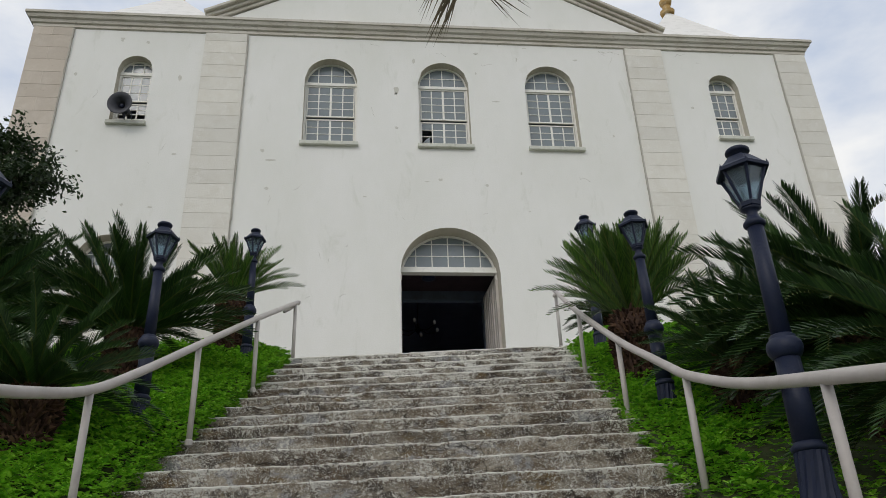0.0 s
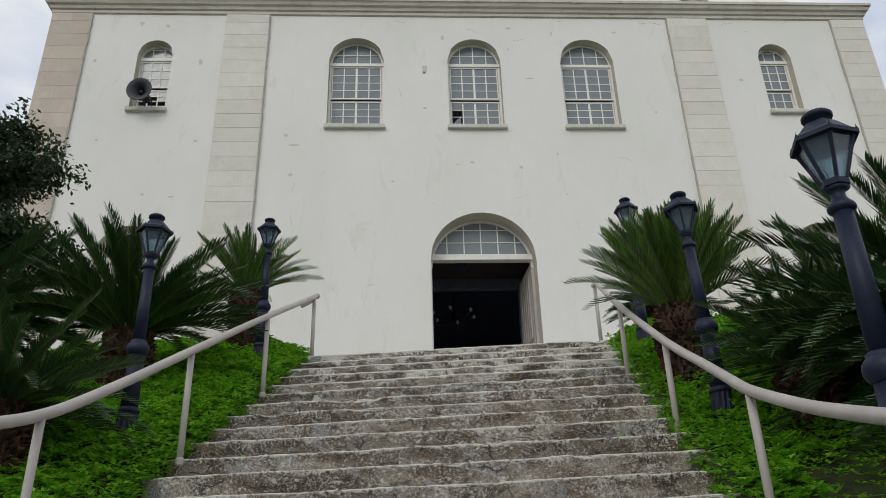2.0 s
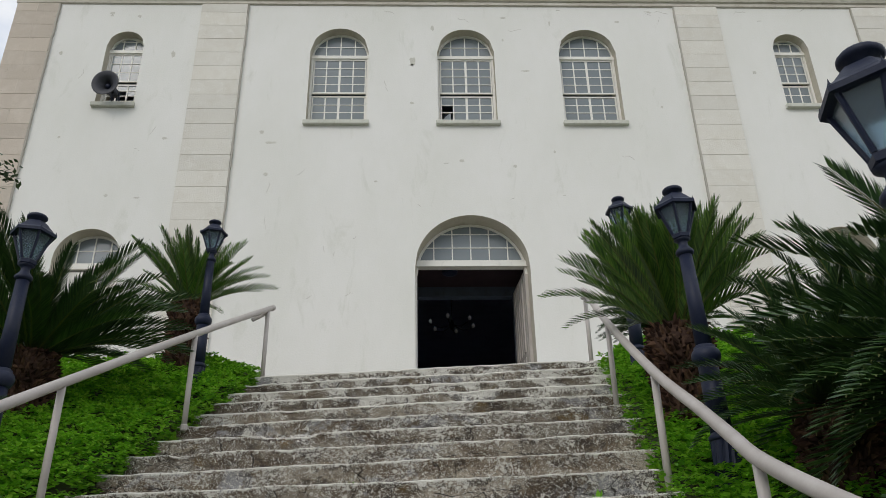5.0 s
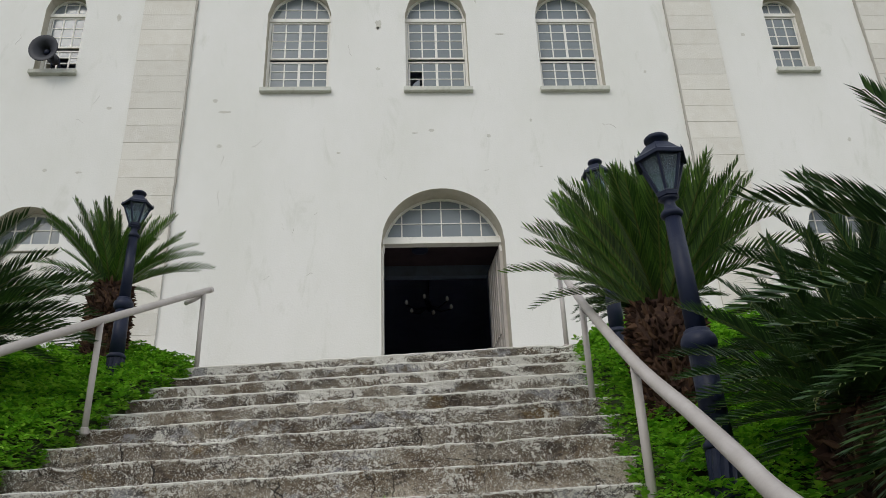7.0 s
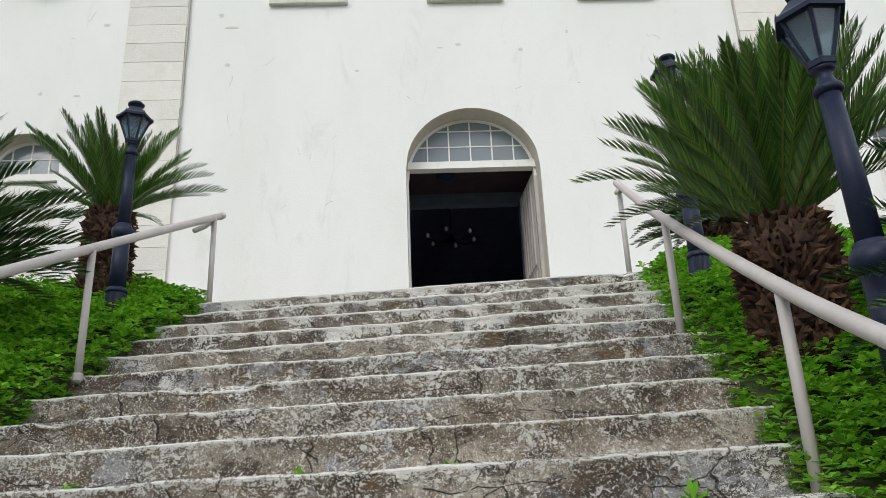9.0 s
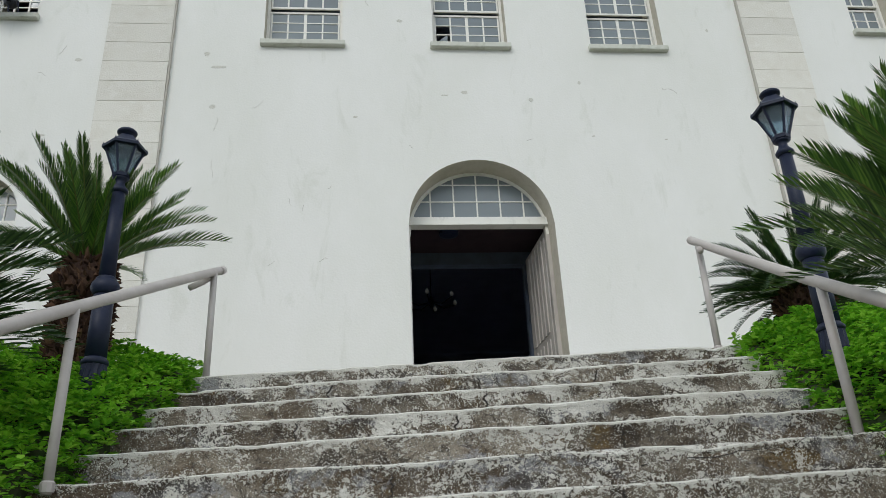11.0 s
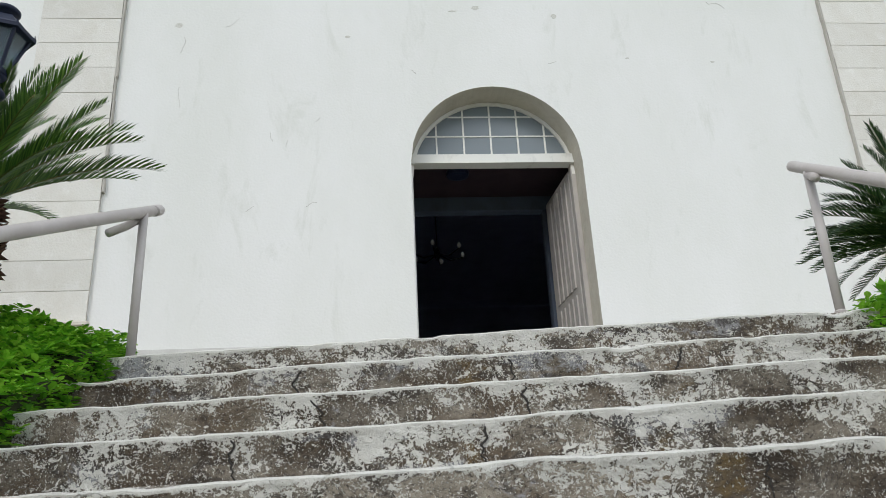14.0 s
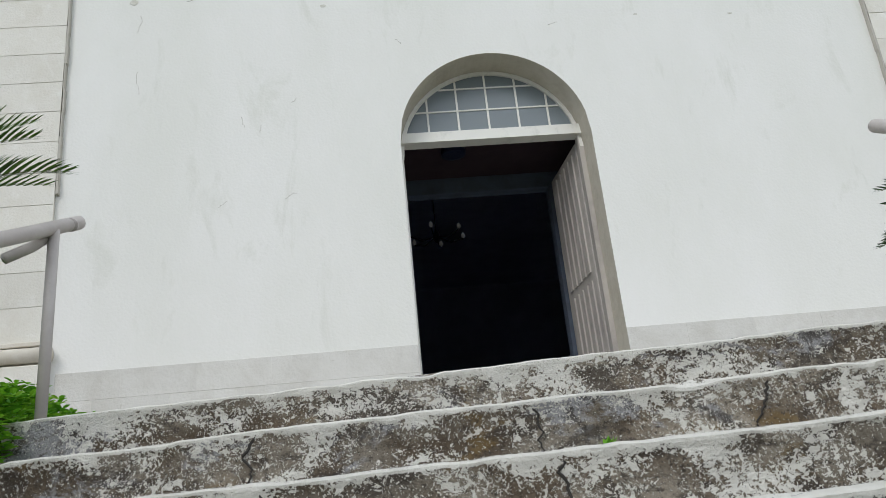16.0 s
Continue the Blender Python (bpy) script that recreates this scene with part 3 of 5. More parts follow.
def glazed_arch(parent, cx, spring, r, bottom, y, cols, rows, step):
    """A fanlight: curved frame, upright and level bars, one curved-edge pane behind them."""
    part("fan_frame", arch_band(bmesh.new(), cx, spring, r - 0.045, r - 0.002, y, y + 0.07), M_FRAME, parent)
    rr = r - 0.046
    for k in range(1, cols):
        x = cx - r + 2 * r * k / cols
        top = spring + math.sqrt(max(0, rr * rr - (x - cx) ** 2))
        if top - bottom > 0.06:
            bar("fan_bar", parent, M_FRAME, x - 0.011, x + 0.011, y + 0.015, y + 0.05, bottom, top)
    for k in range(1, rows + 1):
        z = bottom + step * k
        if z < spring:
            half = rr
        elif z < spring + rr - 0.05:
            half = math.sqrt(rr * rr - (z - spring) ** 2)
        else:
            continue
        bar("fan_bar", parent, M_FRAME, cx - half, cx + half, y + 0.018, y + 0.047, z - 0.009, z + 0.009)
    lo = max(-1.0, min(1.0, (bottom - spring) / rr))
    a0 = math.degrees(math.asin(lo)) if lo > 0 else 0
    pts = arc(cx, spring, rr, a0, 180 - a0, 24)
    if bottom < spring:
        pts = pts + [(cx - rr, bottom), (cx + rr, bottom)]
    p = part("pane", prism(bmesh.new(), pts, y + 0.03, y + 0.036), M_PANE, parent)
    p.visible_shadow = False


def sash_window(name, label, hole, cols, rows_top, rows_low, missing=(), open_low=False):
    cx, r, bot, spring = hole
    y = YF + 0.20
    win = base(name, Matrix(), label, "window", kind="structure")
    part("window_sill", soft_box(cx - r - 0.05, cx + r + 0.05, YF - 0.09, YF + 0.19, bot - 0.085, bot + 0.015, 0.012), M_SILL, win, "weathered cement sill")
    fr = 0.05
    for x0, x1 in ((cx - r + 0.002, cx - r + fr), (cx + r - fr, cx + r - 0.002)):
        bar("window_frame", win, M_FRAME, x0, x1, y, y + 0.1, bot + 0.016, spring - 0.05)
    bar("transom", win, M_FRAME, cx - r + 0.002, cx + r - 0.002, y - 0.02, y + 0.1, spring - 0.048, spring + 0.03)
    glazed_arch(win, cx, spring, r, spring + 0.032, y, 4 if cols == 4 else 3, 1, 0.25)
    z0, z1 = bot + 0.016, spring - 0.05
    mid = z0 + (z1 - z0) * 0.47
    for tag, a, b, rows, yy in (("upper", mid + 0.03, z1, rows_top, y + 0.01), ("lower", z0, mid - 0.005, rows_low, y + 0.05)):
        if open_low and tag == "lower":
            a = a + 0.22
        xa, xb = cx - r + fr + 0.002, cx + r - fr - 0.002
        bar("sash_rail", win, M_FRAME, xa, xb, yy, yy + 0.035, a, a + 0.035)
        bar("sash_rail", win, M_FRAME, xa, xb, yy, yy + 0.035, b - 0.035, b)
        ww, hh = (xb - xa) / cols, (b - a - 0.07) / rows
        for k in range(cols + 1):
            wd = 0.024 if (k == cols // 2 and cols == 4) else 0.013
            x = min(max(xa + ww * k, xa + 0.018), xb - 0.018)
            bar("sash_bar", win, M_FRAME, x - wd, x + wd, yy + 0.004, yy + 0.031, a + 0.036, b - 0.036)
        for k in range(1, rows):
            z = a + 0.035 + hh * k
            bar("sash_bar", win, M_FRAME, xa + 0.03, xb - 0.03, yy + 0.007, yy + 0.028, z - 0.009, z + 0.009)
        for i in range(cols):
            for k in range(rows):
                if tag == "lower" and (i, k) in missing:
                    continue
                p = bar("pane", win, M_PANE, xa + ww * i + 0.01, xa + ww * (i + 1) - 0.01, yy + 0.015, yy + 0.020, a + 0.035 + hh * k + 0.005, a + 0.035 + hh * (k + 1) - 0.005)
                p.visible_shadow = False
    return win


sash_window("window_1", "tall white arched sash window with small grey panes", WINDOWS[0], 4, 4, 4)
W2 = sash_window("window_2", "white arched sash window with two broken panes", WINDOWS[1], 4, 4, 4, missing=((0, 1), (0, 2)))
sash_window("window_3", "tall white arched sash window with grey panes", WINDOWS[2], 4, 4, 4)
sash_window("window_4", "narrow white arched sash window, half open behind the loudspeaker", SIDE_WINDOWS[0], 3, 3, 3, missing=((0, 0), (1, 0), (2, 0), (0, 1), (1, 1)), open_low=True)
sash_window("window_5", "narrow white arched sash window with clear panes", SIDE_WINDOWS[1], 3, 3, 3)
shard = prism(bmesh.new(), [(1.50, 11.14), (1.70, 11.14), (1.72, 11.42), (1.60, 11.32)], YF + 0.266, YF + 0.271)
part("glass_shard", shard, M_PANE, W2, "broken pale glass shard").visible_shadow = False


def panelled_leaf(parent, width, height, m, material, name="door_leaf"):
    """A door leaf with raised slats between rails, hinged at its local origin."""
    leaf = part(name, soft_box(0, width, -0.022, 0.022, 0, height, 0.006), material, parent, m=m)
    for z0, z1 in ((0.05, 0.62), (0.72, height * 0.52), (height * 0.52 + 0.10, height - 0.08)):
        n = 5
        for k in range(n):
            x = 0.10 + (width - 0.2) * (k + 0.5) / n
            for s in (-1, 1):
                ya, yb = (0.0225, 0.042) if s > 0 else (-0.042, -0.0225)
                bar("slat", leaf, material, x - (width - 0.2) / n * 0.32, x + (width - 0.2) / n * 0.32, ya, yb, z0, z1)
    return leaf


def build_main_door():
    cx, r, bot, spring = DOOR
    y = YF + 0.36
    d = base("door_1", Matrix(), "tall arched church doorway with a white fanlight, leaves open inward", "door", kind="structure")
    bar("lintel", d, M_FRAME, cx - r + 0.002, cx + r - 0.002, y - 0.03, y + 0.14, 7.93, 8.055, "white painted lintel bar")
    glazed_arch(d, cx, spring, r, 8.057, y + 0.02, 6, 2, 0.29)
    for x0, x1 in ((cx - r + 0.002, cx - r + 0.035), (cx + r - 0.06, cx + r - 0.002)):
        bar("jamb", d, M_DOOR if x0 > cx else M_FRAME, x0, x1, y + 0.02, y + 0.14, GROUND + 0.055, 7.928)
    h = 7.90 - GROUND - 0.08
    panelled_leaf(d, 1.08, h, Matrix.Translation((cx + r - 0.045, y + 0.17, GROUND + 0.07)) @ Matrix.Rotation(radians(94), 4, "Z"), M_DOOR)
    panelled_leaf(d, 1.08, h, Matrix.Translation((cx - r + 0.01, y + 0.22, GROUND + 0.07)) @ Matrix.Rotation(radians(118), 4, "Z"), M_DOOR)
    bar("threshold", d, M_SILL, cx - r + 0.002, cx + r - 0.002, YF - 0.02, YF + WALL, GROUND + 0.002, GROUND + 0.05)


build_main_door()


def build_side_door(name, hole):
    cx, r, bot, spring = hole
    y = YF + 0.28
    d = base(name, Matrix(), "closed white panelled side door under an arched fanlight", "door", kind="structure")
    bar("lintel", d, M_FRAME, cx - r + 0.002, cx + r - 0.002, y - 0.02, y + 0.12, spring - 0.10, spring + 0.02)
    glazed_arch(d, cx, spring, r, spring + 0.022, y, 4, 1, 0.27)
    for s in (0, 1):
        m = Matrix.Translation((cx - r + 0.004 + s * (r - 0.004), y + 0.06, GROUND + 0.06))
        panelled_leaf(d, r - 0.008, spring - 0.12 - GROUND - 0.06, m, M_FRAME)
    bar("threshold", d, M_SILL, cx - r + 0.002, cx + r - 0.002, YF - 0.02, YF + WALL, GROUND + 0.002, GROUND + 0.05)


build_side_door("door_2", SIDE_DOORS[0])
build_side_door("door_3", SIDE_DOORS[1])


# ---- loudspeaker at the side window ----
def build_loudspeaker():
    eye = Vector((-5.20, 15.36, 11.66))
    turn = Vector((-0.06, -1.0, -0.12)).to_track_quat("Z", "Y").to_matrix().to_4x4()
    s = base("horn_loudspeaker", Matrix.Translation(eye) @ turn, "round grey metal horn loudspeaker mounted at the upper window", "loudspeaker")
    bm = bmesh.new()
    prof = [(0.045, -0.32), (0.06, -0.22), (0.10, -0.12), (0.17, -0.05), (0.262, 0.0), (0.275, 0.006), (0.262, 0.012), (0.16, -0.035), (0.09, -0.10), (0.05, -0.2), (0.03, -0.26)]
    part("horn", lathe(bm, prof, 28), M_HORN, s, smooth=True)
    part("throat", lathe(bmesh.new(), [(0.028, -0.259), (0.05, -0.16), (0.055, -0.13), (0.03, -0.10)], 16), M_LAMP, s, "dark centre cone", smooth=True)
    part("driver", lathe(bmesh.new(), [(0.09, -0.46), (0.10, -0.44), (0.10, -0.34), (0.06, -0.321)], 18), M_HORN, s, smooth=False)
    part("bracket", tube(bmesh.new(), [(0.0, -0.10, -0.34), (0.0, -0.2, -0.34), (0.02, -0.27, -0.36)], 0.014, 8), M_LAMP, s)
    part("stay", tube(bmesh.new(), [(0.16, -0.06, -0.30), (0.17, -0.27, -0.33)], 0.012, 8), M_LAMP, s)


build_loudspeaker()


# ---- chandelier, faint in the dark nave ----
def build_chandelier():
    c = base("chandelier", pose(2.15, 27.0, 10.9), "faint dark chandelier with small pale bulbs in the nave", "chandelier")
    part("chain", tube(bmesh.new(), [(0, 0, 0.05), (0, 0, 2.5), (0, 0, EAVES + 0.3 - 10.9)], 0.012, 6), M_LAMP, c)
    part("hub", lathe(bmesh.new(), [(0.03, -0.25), (0.10, -0.12), (0.06, 0.02), (0.02, 0.12)], 12), M_LAMP, c, smooth=True)
    for k in range(6):
        a = 2 * math.pi * k / 6 + 0.3
        x, y = math.cos(a), math.sin(a)
        part("arm", tube(bmesh.new(), [(0.05 * x, 0.05 * y, -0.1), (0.4 * x, 0.4 * y, -0.22), (0.75 * x, 0.75 * y, -0.1)], 0.014, 6), M_LAMP, c)
        part("bulb", lathe(bmesh.new(), [(0.02, -0.098), (0.05, -0.05), (0.045, 0.0), (0.015, 0.05)], 10, x=0.75 * x, y=0.75 * y), M_BULB, c, smooth=True)


build_chandelier()


# ---- stairs ----
def wobble(x, n, amp):
    return amp * (noise.noise((x * 1.7, n * 3.1, 0.3)) + 0.5 * noise.noise((x * 5.3, n * 7.7, 1.3)) + 0.35 * noise.noise((x * 14.0, n * 5.7, 2.3)))


def step_mesh(L, R, depth, drop, n):
    """One step with a worn, uneven nosing: long edge from L to R, tread running back, riser falling."""
    seg = 150
    along = R - L
    back = Vector((-along.y, along.x, 0)).normalized()
    if back.y < 0:
        back = -back
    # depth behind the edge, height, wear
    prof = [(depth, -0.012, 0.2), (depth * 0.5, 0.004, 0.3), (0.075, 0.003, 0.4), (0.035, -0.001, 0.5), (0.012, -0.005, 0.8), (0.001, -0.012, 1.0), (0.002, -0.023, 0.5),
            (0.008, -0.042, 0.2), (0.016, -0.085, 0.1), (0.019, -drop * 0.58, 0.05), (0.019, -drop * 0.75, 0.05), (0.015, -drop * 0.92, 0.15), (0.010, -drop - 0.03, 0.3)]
    rnd = random.Random(900 + n)
    joints, x = [], L.x
    while x < R.x:
        x += rnd.uniform(0.35, 1.1)
        joints.append((x, rnd.random()))
    verts, faces, wear, tone = [], [], [], []
    for i in range(seg + 1):
        p = L + along * (i / seg)
        wy, wz = wobble(p.x, n, 0.012), wobble(p.x + 40, n, 0.010)
        chip = max(0.0, noise.noise((p.x * 3.3, n * 2.9, 7.0)) - 0.30) * 0.06
        shade = next((t for xj, t in joints if p.x <= xj), 0.5)
        for j, (d, h, w) in enumerate(prof):
            k = 1.0 if 1 < j < 11 else 0.25
            rough = 0.006 * noise.noise((p.x * 11.0, n * 4.3, h * 22.0)) if 1 < j < 12 else 0.0
            q = p + back * (d + k * wy + rough + (chip if 2 < j < 8 else 0)) + Vector((0, 0, h + k * wz + 0.5 * rough - (chip if j in (3, 4, 5, 6) else 0)))
            verts.append(q)
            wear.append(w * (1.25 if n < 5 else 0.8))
            tone.append(shade)
    w = len(prof)
    for i in range(seg):
        for j in range(w - 1):
            faces.append((i * w + j, i * w + j + 1, (i + 1) * w + j + 1, (i + 1) * w + j))
    for i, flip in ((0, False), (seg, True)):
        ring = [i * w + j for j in range(w)]
        b0, b1 = verts[i * w].copy(), verts[i * w + w - 1].copy()
        verts.append(Vector((b0.x, b0.y, b1.z)))
        wear.append(0.1)
        tone.append(0.5)
        ring.append(len(verts) - 1)
        faces.append(ring[::-1] if flip else ring)
    me = bpy.data.meshes.new("step")
    me.from_pydata(verts, [], faces)
    me.materials.append(M_STEP)
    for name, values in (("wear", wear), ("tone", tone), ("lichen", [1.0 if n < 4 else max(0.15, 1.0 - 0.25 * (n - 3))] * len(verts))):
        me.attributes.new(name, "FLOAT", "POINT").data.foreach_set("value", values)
    me.update()
    return me


STAIRS = base("stairs", Matrix(), "broad flight of old cracked steps blotched with lichen", "stairs", kind="structure")
for n in range(TREAD_N):
    L, R = step_line(n)
    part("step", step_mesh(L, R, RUN + 0.10 if n else 1.2, RISE, n), None, STAIRS)
LOWER = base("stairs_lower", Matrix(), "lower flight of old lichen-blotched steps", "stairs", kind="structure")
for n in range(20):
    L, R = step_line(TREAD_N)
    t = n * 0.5
    part("step", step_mesh(L + Vector((-0.04 * t, -t, -0.15 * n)), R + Vector((-0.10 * t, -t, -0.15 * n)), 0.6, 0.15, n + 30), None, LOWER)
bm = bmesh.new()
box(bm, -8.0, 12.0, 12.35, YF - 0.001, GROUND - 0.3, GROUND)
box(bm, -0.95, 3.1, 11.9, 12.349, GROUND - 0.3, GROUND)
tagged(part("pavement_terrace", bm, M_PAVE), "worn cement terrace before the church door", "terrace", kind="structure")


def crack(n, f, seed):
    """A thin dark crack running down a riser."""
    rnd = random.Random(seed)
    L, R = step_line(n)
    p = L + (R - L) * f
    bm = bmesh.new()
    x, pts = p.x, []
    for i in range(16):
        pts.append((x, -0.02 - (RISE - 0.02) * i / 15))
        x += rnd.uniform(-0.014, 0.016)
    line = [Vector((xx, p.y + (xx - p.x) * -0.097 + 0.010 + wobble(xx, n, 0.012), p.z + hh)) for xx, hh in pts]
    tube(bm, line, rnd.uniform(0.005, 0.007), 5, 0.4)
    part("crack", bm, M_CRACK, STAIRS, "dark crack")


def long_crack(n, f0, f1, seed):
    """A crack wandering along a riser."""
    rnd = random.Random(seed)
    L, R = step_line(n)
    back = Vector((0.097, 0.995, 0))
    bm = bmesh.new()
    k = max(16, int(110 * (f1 - f0)))
    h = -RISE * rnd.uniform(0.35, 0.6)
    pts = []
    for i in range(k + 1):
        p = L + (R - L) * (f0 + (f1 - f0) * i / k)
        h = min(-0.045, max(-RISE + 0.02, h + rnd.uniform(-0.014, 0.014)))
        pts.append(p + back * (0.0175 + wobble(p.x, n, 0.012)) + Vector((0, 0, h + rnd.uniform(-0.005, 0.005))))
    tube(bm, pts, 0.0030, 5, 0.35)
    part("crack", bm, M_CRACK, STAIRS, "long dark crack")


for n, f0, f1, sd in ((7, 0.02, 0.30, 41), (8, 0.10, 0.42, 42), (8, 0.40, 0.75, 43), (9, 0.15, 0.50, 44), (9, 0.62, 0.95, 45), (7, 0.62, 0.85, 46), (6, 0.50, 0.72, 47), (10, 0.05, 0.35, 48), (10, 0.45, 0.80, 49), (11, 0.2, 0.6, 50), (5, 0.70, 0.88, 51), (12, 0.35, 0.7, 52)):
    long_crack(n, f0, f1, sd)
for n, f, sd in ((1, 0.52, 1), (2, 0.525, 2), (3, 0.49, 3), (1, 0.28, 4), (2, 0.31, 5), (3, 0.26, 6), (1, 0.72, 7), (4, 0.70, 8), (5, 0.42, 9), (6, 0.66, 10), (7, 0.25, 11), (8, 0.48, 12), (9, 0.36, 13), (6, 0.15, 14), (10, 0.62, 15)):
    crack(n, f, sd)


# ---- handrails ----
def smooth_path(pts, n=10):
    """Points on a smooth line through the given ones."""
    out = []
    P = [Vector(p) for p in pts]
    for i in range(len(P) - 1):
        a, b, c, d = P[max(i - 1, 0)], P[i], P[i + 1], P[min(i + 2, len(P) - 1)]
        for k in range(n):
            t = k / n
            out.append(0.5 * ((2 * b) + (c - a) * t + (2 * a - 5 * b + 4 * c - d) * t * t + (3 * b - a - 3 * c + d) * t ** 3))
    return out + [P[-1]]


def handrail(top_line, posts, hook, label):
    r = base("handrail", Matrix(), label, "handrail", "stair handrails")
    part("rail", tube(bmesh.new(), smooth_path(top_line), 0.033, 12), M_RAIL, r, smooth=True)
    for x, y, z0, z1 in posts:
        part("post", tube(bmesh.new(), [(x, y, z0 - 0.04), (x, y, (z0 + z1) / 2), (x, y, z1 - 0.01)], 0.025, 10), M_RAIL, r, smooth=True)
        part("foot", lathe(bmesh.new(), [(0.032, -0.03), (0.034, 0.012), (0.026, 0.02)], 10, z=z0, x=x, y=y), M_RAIL, r)
    part("end_stub", tube(bmesh.new(), hook, 0.024, 10), M_RAIL, r, "bent stub under the rail's end", smooth=True)


handrail([(-0.765, 11.48, 5.255), (-0.79, 11.40, 5.215), (-1.035, 9.44, 4.20), (-1.245, 7.47, 3.165), (-1.39, 6.35, 2.56), (-1.49, 5.63, 2.20), (-1.54, 4.80, 1.94), (-1.61, 4.0, 1.74), (-1.68, 3.0, 1.44), (-1.75, 2.0, 1.14), (-1.84, 0.0, 0.54), (-1.9, -2.0, -0.06)],
         [(-0.785, 11.36, 4.32, 5.195), (-1.03, 9.40, 3.33, 4.18), (-1.25, 7.45, 2.30, 3.15), (-1.49, 5.63, 1.34, 2.19), (-1.62, 3.9, 0.88, 1.71), (-1.75, 2.0, 0.31, 1.13), (-1.84, 0.0, -0.29, 0.53)],
         [(-0.79, 11.38, 5.18), (-0.86, 11.32, 5.095), (-0.93, 11.24, 5.02)], "grey painted pipe handrail on slim posts beside the stairs")
handrail([(2.99, 11.13, 5.325), (2.97, 11.02, 5.26), (2.73, 9.25, 4.215), (2.525, 7.43, 3.19), (2.45, 6.5, 2.70), (2.39, 6.0, 2.45), (2.33, 5.6, 2.265), (2.29, 5.0, 2.03), (2.23, 4.5, 1.87), (2.14, 4.0, 1.73), (2.02, 3.0, 1.46), (1.94, 2.0, 1.17), (1.80, 0.0, 0.57), (1.7, -2.0, -0.03)],
         [(2.955, 10.99, 4.39, 5.235), (2.72, 9.20, 3.37, 4.17), (2.52, 7.40, 2.36, 3.16), (2.33, 5.63, 1.45, 2.265), (2.11, 3.75, 0.84, 1.655), (1.96, 2.2, 0.37, 1.22), (1.81, 0.2, -0.23, 0.62)],
         [(2.955, 10.99, 5.20), (2.925, 10.90, 5.15), (2.885, 10.82, 5.10)], "grey painted pipe handrail on slim posts along the planted bank")


# ---- street lamps ----
def hex_ring(r, z, turn=0.0):
    return [Vector((r * math.cos(math.pi / 3 * k + turn), r * math.sin(math.pi / 3 * k + turn), z)) for k in range(6)]


def hex_loft(bm, levels, turn=0.0):
    rings = [[bm.verts.new(v) for v in hex_ring(r, z, turn)] for r, z in levels]
    for a, b in zip(rings, rings[1:]):
        for k in range(6):
            bm.faces.new((a[k], a[(k + 1) % 6], b[(k + 1) % 6], b[k]))
    bm.faces.new(rings[0][::-1])
    bm.faces.new(rings[-1])
    return bm


